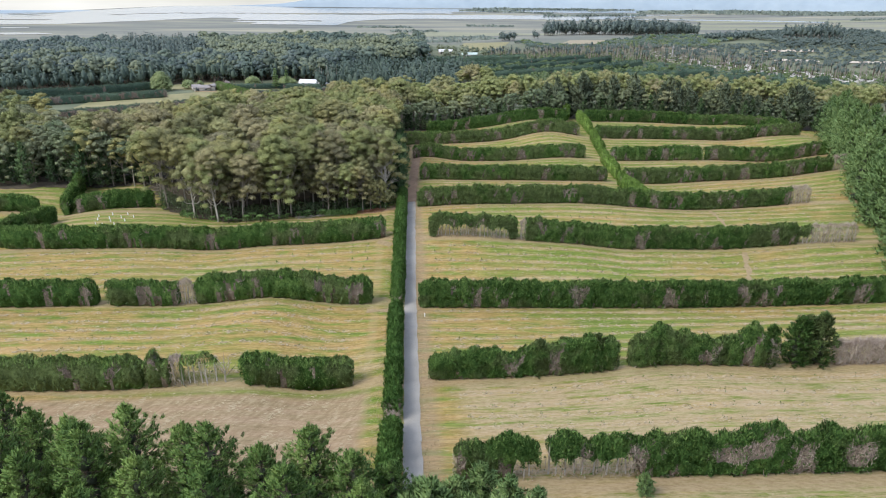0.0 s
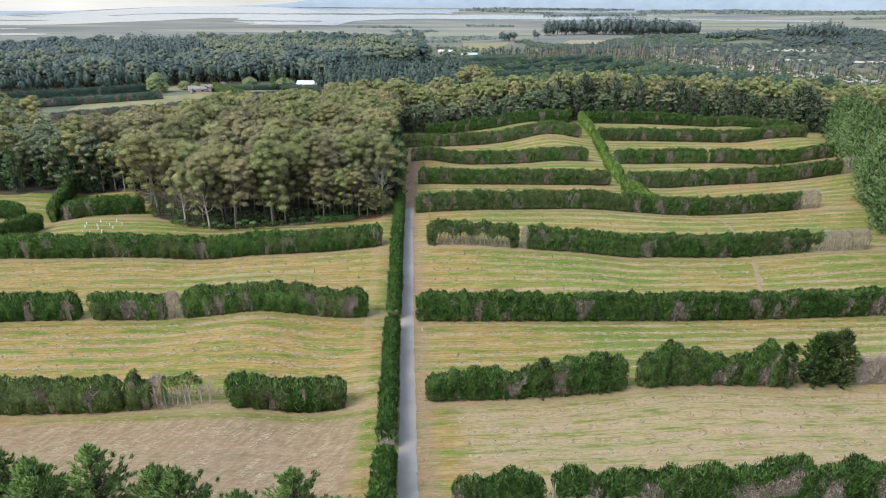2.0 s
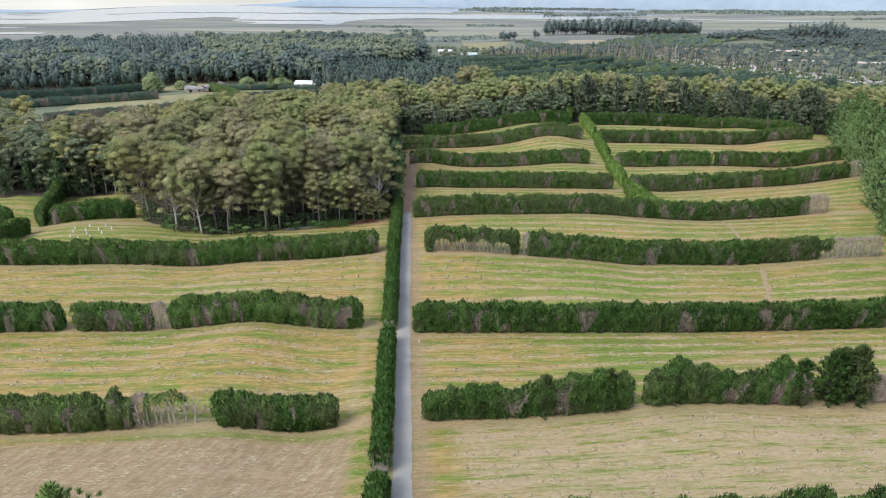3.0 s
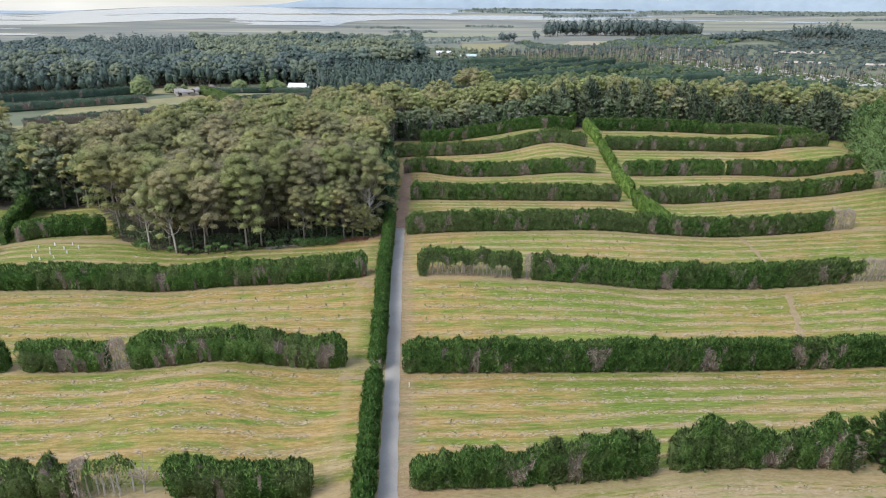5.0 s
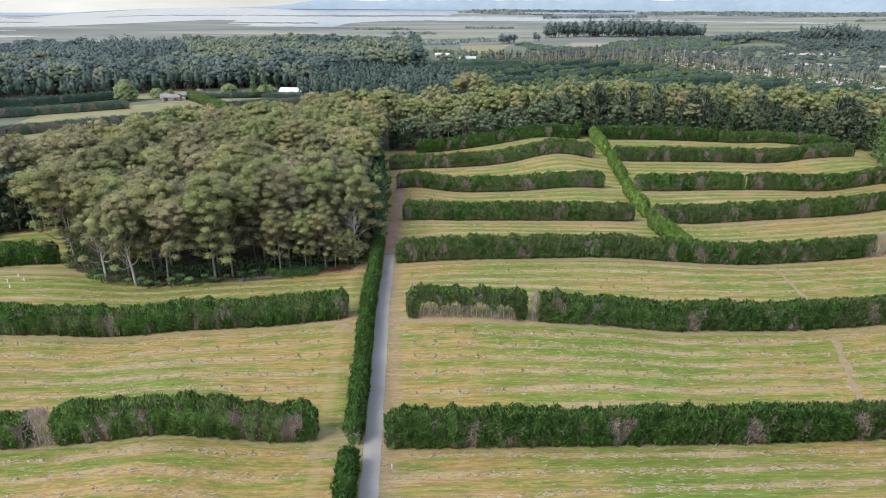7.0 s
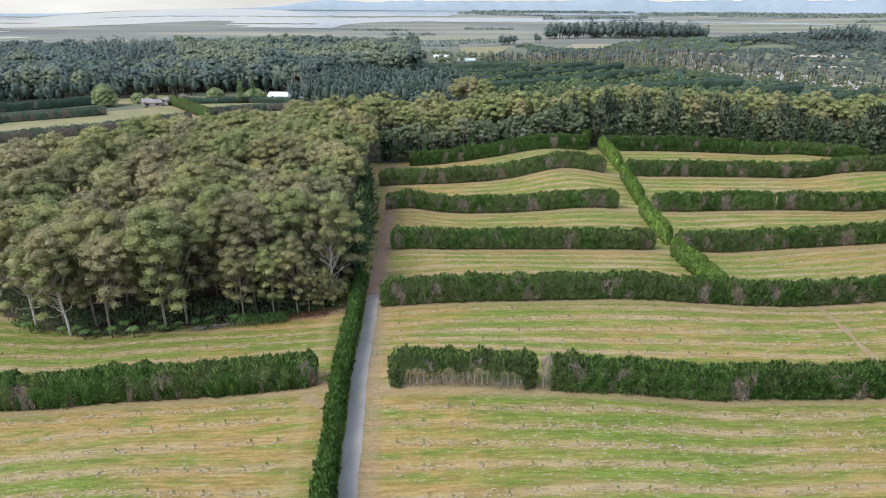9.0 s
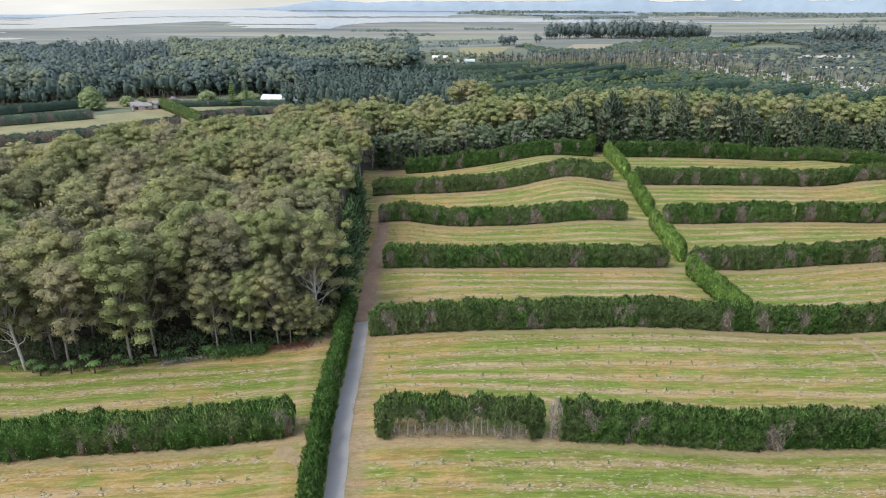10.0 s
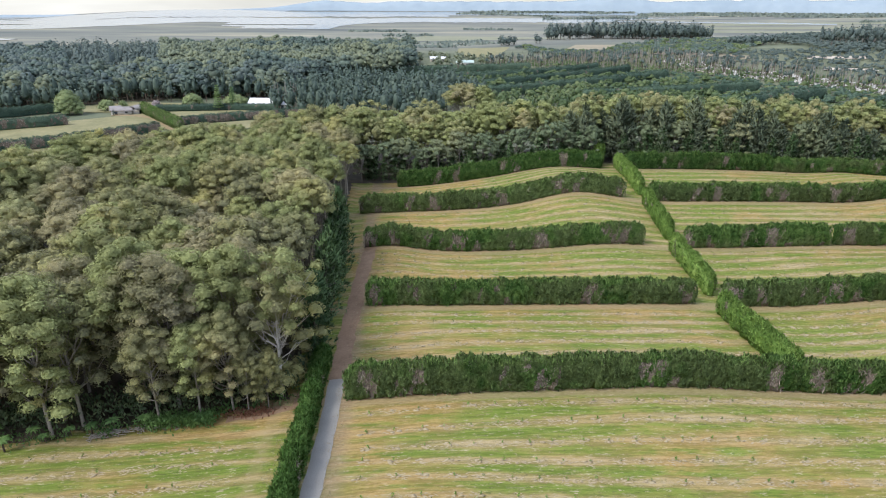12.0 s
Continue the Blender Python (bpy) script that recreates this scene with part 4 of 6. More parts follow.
def eucalyptus(at, h, seed, clumps=20, per_clump=30, size=0.4, label="", group="eucalyptus stand", leaves=None, low=0.3, wide=0.19, deep=0.40, limbs=3, bark=None):
    """A tall clean trunk that forks into steep limbs under a spreading crown of domed puffs. low: how many puffs hang below the dome; limbs: every which puff
    has a limb of its own."""
    rng = np.random.default_rng(seed)
    top = thing("eucalyptus_tree", at, label, "tree", group)
    wood, crown = Soup(), Soup()
    lean = rng.normal(0, 0.05, 2) * h
    f = np.linspace(0, 0.84, 6)
    pts = [(lean[0] * k ** 1.5 + 0.10 * math.sin(5 * k + seed), lean[1] * k ** 1.5 + 0.08 * math.cos(4 * k + seed), k * h) for k in f]
    wood.add(*tube([(0, 0, -0.4)] + pts[1:], (0.27, 0.22, 0.19, 0.15, 0.10, 0.05), 7))
    cz, half = h * (0.955 - deep * 0.60), deep * h * 0.60
    spread = h * wide * rng.uniform(0.92, 1.1)
    lobes = rng.uniform(0, 6.28, 3)
    hull = BALL_V * np.where(BALL_V[:, 2:] > 0, 1.0, 0.45) * rng.uniform(0.8, 1.0, (len(BALL_V), 1))
    crown.add(np.array((lean[0], lean[1], cz)) + hull * np.array((spread * 0.72, spread * 0.80, half * 0.80)), BALL_F, 0)
    hanging = int(clumps * low * 0.5)
    for k in range(clumps + hanging):
        a = k * 2.39996 + rng.uniform(-0.35, 0.35)
        lob = 1 + 0.15 * math.sin(2 * a + lobes[0]) + 0.12 * math.sin(3 * a + lobes[1])
        if k < clumps:
            up = 1 - 1.12 * (k + 0.3) / clumps
            ring = math.sqrt(max(0.0, 1 - up * up))
            rad = spread * ring * lob * rng.uniform(0.82, 1.05)
            z = cz + half * up * (0.90 + 0.14 * math.sin(2 * a + lobes[2])) + rng.uniform(-0.03, 0.03) * h
            r = h / 23 * (1.15 + 0.85 * rng.uniform() ** 1.4)
        else:
            q = (k - clumps + rng.uniform(0, 1)) / max(1, hanging)
            rad = spread * lob * rng.uniform(0.55, 1.05)
            z = cz - h * (0.04 + 0.34 * q * low)
            r = h / 23 * rng.uniform(1.0, 1.75)
        c = np.array((lean[0] + rad * math.cos(a), lean[1] + rad * math.sin(a), z))
        clump(crown, c, r, int(per_clump * (r * 23 / h / 1.5) ** 1.5) + 6, rng, size, 0.70)
        if k % limbs == 0 and rad > spread * 0.45:
            w = float(np.clip((z / h) * rng.uniform(0.50, 0.72), 0.25, 0.62))
            o = np.array([np.interp(w, f, [q[i] for q in pts]) for i in range(3)])
            end = o * 0.10 + c * 0.90
            m = o * 0.50 + end * 0.50 + np.array((0.0, 0.0, -0.03 * h))
            wood.add(*tube([o, m, end], (0.12, 0.085, 0.035) if limbs > 1 else (0.085, 0.06, 0.025), 5))
            wood.add(*tube([m, m * 0.4 + end * 0.6 + rng.normal(0, 0.7, 3) + np.array((0, 0, 0.8))], (0.06, 0.02), 4))
    part("trunk", wood.mesh("trunk", [bark or M_BARK], True), top, "pale smooth branching trunk")
    part("crown", crown.mesh("crown", [leaves or M_EUC], True), top)
    SHAPES[top.name] = (wood, crown, leaves or M_EUC)
    return top


def pine(at, h, seed, whorls=15, arms=5, tufts=4, needles=9, radius=0.26, leaves=M_PINE, bottom=0.10, size=0.5, label="", group="pines", name="pine_tree", wood_parts=True):
    """A pine: whorls of upswept arms, each with tufts of needles along its outer part."""
    rng = np.random.default_rng(seed)
    top = thing(name, at, label, "tree", group)
    wood, crown = Soup(), Soup()
    wood.add(*tube([(0, 0, -0.4), (0.1, 0.05, h * 0.35), (0.0, 0.1, h * 0.7), (0, 0, h * 0.97)], (0.24, 0.19, 0.11, 0.03), 7))
    pts, dirs = [], []
    for w in range(whorls):
        f = (w + rng.uniform(0.1, 0.9)) / whorls
        z = h * (bottom + (0.97 - bottom) * f)
        n = arms if f < 0.8 else max(2, arms - 2)
        for k in range(n):
            a = 6.283 * k / n + w * 1.1 + rng.uniform(-0.35, 0.35)
            reach = radius * h * (1 - f ** 1.5) ** 0.8 * (0.72 + 0.28 * min(1, f * 4)) * rng.uniform(0.55, 1.15) + 0.25
            rise = reach * (0.15 + 0.55 * f) * rng.uniform(0.6, 1.3)
            tip = np.array((reach * math.cos(a), reach * math.sin(a), z + rise))
            root = np.array((0, 0, z))
            if wood_parts:
                wood.add(*tube([root, root * 0.5 + tip * 0.5 - np.array((0, 0, 0.1 * reach)), tip], (0.05, 0.035, 0.012), 4))
            for q in np.linspace(0.38, 1.0, tufts):
                c = root + (tip - root) * q + np.array((0, 0, -0.1 * reach * math.sin(3.14 * q))) + rng.normal(0, 0.10 + 0.05 * reach, 3)
                pts.append(c)
                dirs.append((math.cos(a) * 0.7, math.sin(a) * 0.7, 0.55 + 0.6 * f))
    for k in range(4):
        pts.append((rng.normal(0, 0.1), rng.normal(0, 0.1), h * (0.95 + 0.02 * k)))
        dirs.append((0, 0, 1.5))
    pts, dirs = np.repeat(np.array(pts), needles, 0), np.repeat(np.array(dirs), needles, 0)
    n = len(pts)
    pts = pts + rng.normal(0, 0.30 * size, (n, 3))
    d = unit(dirs + rng.normal(0, 0.42, (n, 3)))
    b = unit(np.cross(d, rng.normal(0, 1, (n, 3)))) * size * 0.17
    ln = (size * rng.uniform(0.7, 1.4, n))[:, None]
    crown.add(np.stack([pts - b, pts + b, pts + d * ln], 1).reshape(-1, 3), np.arange(3 * n).reshape(n, 3), 0, dirs + np.array((0, 0, 0.25)) + rng.normal(0, 0.35, (n, 3)))
    # dark lumps round the trunk paint the crown's inner shade
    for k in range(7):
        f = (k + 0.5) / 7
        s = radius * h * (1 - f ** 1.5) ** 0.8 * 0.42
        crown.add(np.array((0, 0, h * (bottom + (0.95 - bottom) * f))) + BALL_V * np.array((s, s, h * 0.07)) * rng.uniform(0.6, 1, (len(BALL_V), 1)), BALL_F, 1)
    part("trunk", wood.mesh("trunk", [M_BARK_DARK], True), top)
    part("crown", crown.mesh("crown", [leaves, M_INNER_SHADE]), top)
    return top


def inside(x, y, poly):
    ok = np.zeros(np.shape(x), bool)
    for (x0, y0), (x1, y1) in zip(poly, poly[1:] + poly[:1]):
        hit = ((y0 > y) != (y1 > y)) & (x < (x1 - x0) * (y - y0) / ((y1 - y0) or 1e-9) + x0)
        ok ^= hit
    return ok


def scatter(poly, step, seed, jitter=0.38):
    rng = np.random.default_rng(seed)
    xs, ys = [q[0] for q in poly], [q[1] for q in poly]
    x, y = np.meshgrid(np.arange(float(min(xs)), max(xs), step), np.arange(float(min(ys)), max(ys), step))
    x[1::2] += step * 0.5
    x = (x + rng.uniform(-jitter, jitter, x.shape) * step).ravel()
    y = (y + rng.uniform(-jitter, jitter, y.shape) * step).ravel()
    ok = inside(x, y, poly)
    return x[ok], y[ok], rng


def stand(protos, x, y, rng, lo, hi, sink=0.0):
    """Copies of the prototypes at the given spots, turned and scaled."""
    for a, b in zip(x, y):
        k = rng.uniform(lo, hi)
        m = pose(a, b, float(ground_z(a, b)) - sink, 0, 0, rng.uniform(0, 360)) @ Matrix.Diagonal((k * rng.uniform(0.92, 1.1), k * rng.uniform(0.92, 1.1), k, 1))
        copy_thing(protos[int(rng.integers(len(protos)))], m)


def grove(name, protos, x, y, rng, lo, hi, label):
    """Like stand(), with all the trees joined into one object, for woods where one cannot be told from the next."""
    soup, mats = Soup(), [M_BARK]
    soup.leafy = True
    for a, b in zip(x, y):
        wood, crown, leaves = SHAPES[protos[int(rng.integers(len(protos)))].name]
        if leaves not in mats:
            mats.append(leaves)
        k, w = rng.uniform(lo, hi), rng.uniform(0, 6.28)
        c, s = math.cos(w), math.sin(w)
        turn = np.array(((c, s, 0), (-s, c, 0), (0, 0, 1)))
        at = np.array((a, b, float(ground_z(a, b))))
        for part_soup, slot in ((wood, 0), (crown, mats.index(leaves))):
            start = soup.n
            v = np.concatenate(part_soup.v) @ turn * k * np.array((rng.uniform(0.92, 1.1), rng.uniform(0.92, 1.1), 1.0)) + at
            soup.v.append(v)
            soup.w.append(np.concatenate(part_soup.w) @ turn)
            soup.n += len(v)
            for f in part_soup.f:
                soup.f.append(f + start)
                soup.s.append(slot)
    ob = new(name, soup.mesh(name, mats, True))
    return tagged(ob, label, "woods", kind="stuff")


EUC_LABEL = "tall pale-trunked eucalyptus with billowing olive crown"
WOOD = [(-5, 170.5), (-17, 168), (-40, 164.5), (-58, 166), (-69, 172), (-76, 186), (-86, 200), (-97, 203), (-112, 213), (-96, 226), (-86, 250),
        (-72, 272), (-56, 292), (-38, 299), (-26, 309), (-8, 318), (-6, 300), (-5, 240)]


def at_ground(x, y):
    return (x, y, float(ground_z(x, y)))


fine = [eucalyptus(at_ground(*xy), h, s, int(n * 1.4), 170, 0.34, EUC_LABEL, leaves=m, low=w, deep=0.40) for xy, h, s, n, m, w in
        (((-13.5, 173.5), 23, 1, 26, M_EUC, 1.35), ((-33, 167.5), 22, 2, 24, M_EUC, 1.1), ((-55, 168), 21, 3, 26, M_EUC_TAN, 0.9), ((-21, 170.5), 23.5, 4, 27, M_EUC_TAN, 1.25),
         ((-46, 169), 22.5, 10, 25, M_EUC, 1.15))]
coarse = [eucalyptus(at_ground(*xy), h, s, int(n * 1.35), 58, 0.48, EUC_LABEL, leaves=m, low=0.1, deep=0.34) for xy, h, s, n, m in
          (((-14, 190), 22, 5, 22, M_EUC), ((-40, 195), 23, 6, 24, M_EUC), ((-70, 215), 22, 7, 22, M_EUC_TAN), ((-30, 230), 21, 8, 22, M_EUC), ((-60, 260), 22, 9, 24, M_EUC_TAN))]
OPEN_LABEL = "open-crowned eucalyptus with bare white limbs showing"
for xy, h, sd, n, m in (((-6.8, 171.2), 19.5, 12, 17, M_EUC), ((-8.4, 177.5), 22.5, 13, 20, M_EUC), ((-59.5, 167.0), 17.5, 14, 15, M_EUC_TAN), ((-52.5, 164.8), 18.5, 15, 16, M_EUC)):
    eucalyptus(at_ground(*xy), h, sd, n, 150, 0.34, OPEN_LABEL, leaves=m, low=1.0, wide=0.21, deep=0.46, limbs=1, bark=M_STEM)
wx, wy, rng = scatter(WOOD, 5.95, 21)
edge = (wy < 180) & (wx > -76)
far_enough = np.ones(len(wx), bool)
for fx, fy in ((-6.8, 171.2), (-8.4, 177.5), (-59.5, 167.0), (-52.5, 164.8), (-13.5, 173.5), (-33, 167.5), (-55, 168), (-21, 170.5), (-46, 169), (-14, 190), (-40, 195), (-70, 215), (-30, 230), (-60, 260)):
    far_enough &= np.hypot(wx - fx, wy - fy) > 3.2
stand(fine, wx[edge & far_enough], wy[edge & far_enough], rng, 0.84, 1.08)
# lower trees that close the wood's front, and olive bushes by its corner
stand([fine[3], fine[1]], np.array([-13.0, -17.2, -22.5]), np.array([168.6, 167.4, 166.6]), rng, 0.60, 0.76)
stand([fine[0]], np.array([-8.2, -10.8]), np.array([168.6, 168.0]), rng, 0.36, 0.46)
deep_in = ~edge & far_enough
near_ones = deep_in & (wy < 232)
stand(coarse, wx[near_ones], wy[near_ones], rng, 0.72, 1.06)
grove("woods", coarse, wx[deep_in & ~near_ones], wy[deep_in & ~near_ones], rng, 0.72, 1.06, "far side of the eucalyptus wood")

# conifers at the wood's edges
PINE_LABEL = "dark green pine with upswept branches"
pines = [pine(at_ground(*xy), h, s, 13, 5, 3, 8, r, M_PINE_DARK, 0.08, 0.8, PINE_LABEL, wood_parts=False) for xy, h, s, r in
         (((-3.4, 186), 13, 1, 0.21), ((-3.0, 196), 15, 2, 0.22), ((-3.2, 207), 14, 3, 0.20))]
grey_pines = [pine(at_ground(*xy), h, s, 12, 5, 3, 7, r, M_PINE_GREY, 0.06, 1.1, "grey-green pine in the line behind the belts", "tree line pines", wood_parts=False) for xy, h, s, r in
              (((66, 299), 16, 4, 0.25), ((100, 300), 15, 5, 0.27))]
rng = np.random.default_rng(5)
stand(pines, np.array([-3.3, -3.6, -2.8, -3.2, -2.6, -3.5, -4.0, -4.2]), np.array([181.5, 191, 201.5, 212, 217, 222, 228, 235]), rng, 0.75, 1.1)
stand(pines, np.linspace(-88, -150, 14) + rng.normal(0, 1.5, 14), np.linspace(203, 205, 14) + rng.normal(0, 1.5, 14), rng, 0.7, 1.0)
stand(pines, np.linspace(-86, -165, 15) + rng.normal(0, 1.5, 15), np.linspace(198, 196, 15) + rng.normal(0, 1.5, 15), rng, 0.75, 1.0)

# the tree line behind the last belt
wx, wy, rng = scatter([(62, 296), (92, 298), (132, 292), (200, 281), (200, 286), (132, 297), (92, 303), (62, 301)], 4.0, 33)
stand(grey_pines, wx, wy, rng, 0.80, 1.28)

rng = np.random.default_rng(38)
# small dark pines added in place of the shaded foliage below the line's crowns
stand(pines, np.linspace(-2, 74, 26) + rng.normal(0, 0.8, 26), 293.5 + rng.normal(0, 1.3, 26), rng, 0.45, 0.75)
stand(pines, np.linspace(84, 190, 24) + rng.normal(0, 1.2, 24), np.interp(np.linspace(84, 190, 24), (84, 132, 190), (298, 292, 283)) + rng.normal(0, 1.0, 24), rng, 0.5, 0.9)

# a few tall ones standing behind the line
rng = np.random.default_rng(39)
stand(coarse, np.array([31.0, 36, 40, 34, 43]), np.array([350.0, 346, 352, 356, 347]), rng, 1.02, 1.20)

# pines along the field's far side
side_pines = [pine(at_ground(*xy), h, s, 17, 7, 4, 8, r * 1.1, M_PINE_SIDE, 0.0, 0.75, "green bushy pine at the field's edge", "boundary pines", wood_parts=False) for xy, h, s, r in
              (((124, 152), 17, 11, 0.27), ((133, 170), 19, 12, 0.26))]
rng = np.random.default_rng(8)
for row in range(2):
    ys = np.arange(112, 268, 5.2) + rng.normal(0, 1.0, 30)
    stand(side_pines, 107 + (ys - 124) * 0.515 + 5.5 + 5.5 * row + rng.normal(0, 0.8, 30), ys, rng, 0.80, 1.15)

# pines below the start of the flight
near_pines = [pine(at_ground(*xy), h, s, 21, 6, 7, 18, r * 1.08, M_PINE, 0.05, 0.33, "young dark green pine with upright shoots", "plantation pines") for xy, h, s, r in
              (((-26.4, 48.6), 14.2, 21, 0.30), ((-18.1, 45.2), 14.0, 22, 0.33), ((-9.3, 46.3), 12.6, 23, 0.29), ((-31, 48), 13.0, 26, 0.34))]
rng = np.random.default_rng(9)
for x0, y0, k in ((-39, 54.5, 0.88), (-33, 50.5, 0.95), (-29, 45.3, 0.98), (-21.5, 48.5, 0.9), (-13.5, 44.5, 0.94), (-5.4, 44.2, 0.84), (-23.5, 43.0, 1.0),
                  (-34, 44.5, 1.0), (-17, 40.5, 0.98), (-10.5, 40.5, 0.95), (-4.2, 39.5, 0.85), (-27, 39.5, 1.02), (-44, 50, 1.0), (-50, 56, 0.9), (-44, 58, 0.86),
                  (-38, 47, 1.0), (-2.0, 45.5, 0.62),
                  (-14, 36, 0.95), (-21, 36.5, 1.0), (-7.5, 35.5, 0.9)):
    stand(near_pines, [x0], [y0], rng, k * 0.97, k * 1.03)


light_pines = [pine(at_ground(6.6, 47.0), 6.6, 24, 13, 6, 5, 13, 0.34, M_PINE_LIGHT, 0.04, 0.46, "bushy yellow-green young pine", "plantation pines")]
for x0, y0, k in ((1.6, 43.8, 1.15), (4.0, 45.6, 0.95), (9.2, 45.8, 0.92), (11.8, 44.8, 0.85), (2.6, 40.6, 1.2), (7.4, 42.6, 1.0), (10.4, 42.4, 0.95), (5.0, 42.4, 1.1), (13.8, 43.6, 0.72),
                  (-0.6, 42.0, 1.15), (24.6, 50.4, 0.42), (16.5, 42.5, 0.6), (0.6, 47.2, 0.8)):
    stand(light_pines, [x0], [y0], rng, k * 0.97, k * 1.03)

# ---- woods too dense to tell tree from tree ----
def puffy_woods(name, poly, step, seed, h, r, mats, label, puffs=9, each=24, size=0.7, low=0.3):
    """Crowns of several leaf puffs each, joined into one object."""
    x, y, rng = scatter(poly, step, seed)
    n = len(x)
    th, tr = h * rng.uniform(0.72, 1.1, n) * (1 + 0.20 * wave(x + 0.6 * y, seed, 170.0) + 0.14 * wave(x - 0.8 * y, seed + 5, 46.0)), r * rng.uniform(0.8, 1.2, n)
    k = np.repeat(np.arange(n), puffs)
    q = np.tile((np.arange(puffs) + 0.5) / puffs, n)
    a = rng.uniform(0, 6.28, n)[k] + np.tile(np.arange(puffs) * 2.4, n)
    rad = tr[k] * np.sqrt(q) * rng.uniform(0.7, 1.1, len(k))
    z = th[k] * (0.95 - (0.9 - low) * q ** 1.8 * rng.uniform(0.35, 1.0, len(k)))
    c = np.stack([x[k] + rad * np.cos(a), y[k] + rad * np.sin(a), ground_z(x, y)[k] + z], 1)
    pr = r * rng.uniform(0.26, 0.44, len(k))
    m = np.repeat(np.arange(len(k)), each)
    d = unit(rng.normal(0, 1, (len(m), 3)) + np.array((0, -0.1, 0.7)))
    pts = c[m] + d * pr[m][:, None] * np.array((1, 1, 0.85)) * rng.uniform(0.85, 1.1, (len(m), 1))
    slot = (np.arange(n) % len(mats))
    soup = Soup()
    for s in range(len(mats) - 1):
        sel = (slot[k[m]] % (len(mats) - 1)) == s
        soup.add(*flecks(pts[sel], d[sel] * np.array((1, 1, 1.3)), size, rng, 0.3), s, d[sel] + rng.normal(0, 0.12, (int(sel.sum()), 3)))
    tone = slot[k] % (len(mats) - 1)
    for s in range(len(mats) - 1):
        cc, pp = c[tone == s], pr[tone == s]
        bv, bf = PUFF_V, PUFF_F
        ball = (cc[:, None] + bv[None] * (pp[:, None, None] * np.array((1, 1, 0.9))) * rng.uniform(0.82, 1.0, (len(cc), len(bv), 1))).reshape(-1, 3)
        soup.add(ball, (bf[None] + (np.arange(len(cc)) * len(bv))[:, None, None]).reshape(-1, 3), s)
    shape = BALL_V[None] * np.stack([tr * 0.95, tr * 0.95, th * 0.20], 1)[:, None] * rng.uniform(0.85, 1.0, (n, len(BALL_V), 1))
    mid = np.stack([x, y, ground_z(x, y) + th * 0.70], 1)
    for s in range(len(mats) - 1):
        sel = slot % (len(mats) - 1) == s
        soup.add((mid[sel][:, None] + shape[sel]).reshape(-1, 3), (BALL_F[None] + (np.arange(sel.sum()) * len(BALL_V))[:, None, None]).reshape(-1, 3), s)
    g = np.stack([x, y, ground_z(x, y) - 0.5], 1)
    up = g + np.stack([rng.normal(0, 0.4, n), rng.normal(0, 0.4, n), th * 0.75], 1)
    w = np.array((0.16, 0, 0))
    soup.add(np.stack([g - w, g + w, up + w * 0.5, up - w * 0.5], 1).reshape(-1, 3), np.arange(4 * n).reshape(n, 4), len(mats) - 1)
    ob = new(name, soup.mesh(name, mats, True))
    return tagged(ob, label, "woods", kind="stuff")


BACK_LABEL = "olive eucalypt in the wood behind the shelter belts"
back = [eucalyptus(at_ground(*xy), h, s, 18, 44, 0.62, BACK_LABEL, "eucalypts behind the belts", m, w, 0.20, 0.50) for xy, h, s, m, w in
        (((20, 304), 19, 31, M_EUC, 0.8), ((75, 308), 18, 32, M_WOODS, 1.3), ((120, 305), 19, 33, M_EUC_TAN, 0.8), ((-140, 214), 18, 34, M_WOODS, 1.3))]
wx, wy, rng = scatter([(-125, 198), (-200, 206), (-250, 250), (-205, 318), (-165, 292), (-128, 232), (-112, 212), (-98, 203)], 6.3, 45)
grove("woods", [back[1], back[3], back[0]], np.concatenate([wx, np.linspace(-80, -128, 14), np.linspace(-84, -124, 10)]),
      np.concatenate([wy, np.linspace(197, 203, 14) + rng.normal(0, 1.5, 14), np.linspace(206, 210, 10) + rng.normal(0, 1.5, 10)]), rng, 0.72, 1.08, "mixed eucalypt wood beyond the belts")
wx, wy, rng = scatter([(-8, 300), (60, 299), (92, 304), (130, 299), (215, 285), (240, 300), (130, 324), (60, 326), (-8, 332)], 6.1, 46)
ex = np.linspace(84, 196, 24) + rng.normal(0, 1.2, 24)
grove("woods", [back[0], back[2]], wx, wy, rng, 0.78, 1.18, "line of olive eucalypts behind the last belt")
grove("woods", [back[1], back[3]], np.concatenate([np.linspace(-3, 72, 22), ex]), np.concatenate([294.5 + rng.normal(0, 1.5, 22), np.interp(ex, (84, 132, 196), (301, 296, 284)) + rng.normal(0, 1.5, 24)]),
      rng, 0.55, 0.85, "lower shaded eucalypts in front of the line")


def bare_tree(at, h, seed):
    """A small leafless tree of forking grey branches."""
    rng = np.random.default_rng(seed)
    top = thing("bare_tree", at, "small leafless grey tree in a gap of a belt", "tree", "belt trees")
    trunk, twigs = Soup(), Soup()
    trunk.add(*tube([(0, 0, -0.2), (0.1, 0, h * 0.3), (0, 0.1, h * 0.6)], (0.16, 0.13, 0.07), 6))
    for k in range(11):
        a, z = k * 2.4, h * (0.18 + 0.04 * k)
        way = np.array((math.cos(a), math.sin(a), 1.1))
        o = np.array((0.05, 0.03, z))
        m = o + way * h * 0.16
        tip = o + way * h * rng.uniform(0.24, 0.34)
        twigs.add(*tube([o, m, tip], (0.06, 0.045, 0.02), 5))
        for j in range(5):
            b = o + (tip - o) * rng.uniform(0.35, 1.0)
            twigs.add(*tube([b, b + rng.normal(0, 0.35, 3) + np.array((0, 0, 0.6))], (0.025, 0.01), 4))
    part("trunk", trunk.mesh("trunk", [M_STEM], True), top)
    part("branches", twigs.mesh("branches", [M_TWIG]), top)
    return top


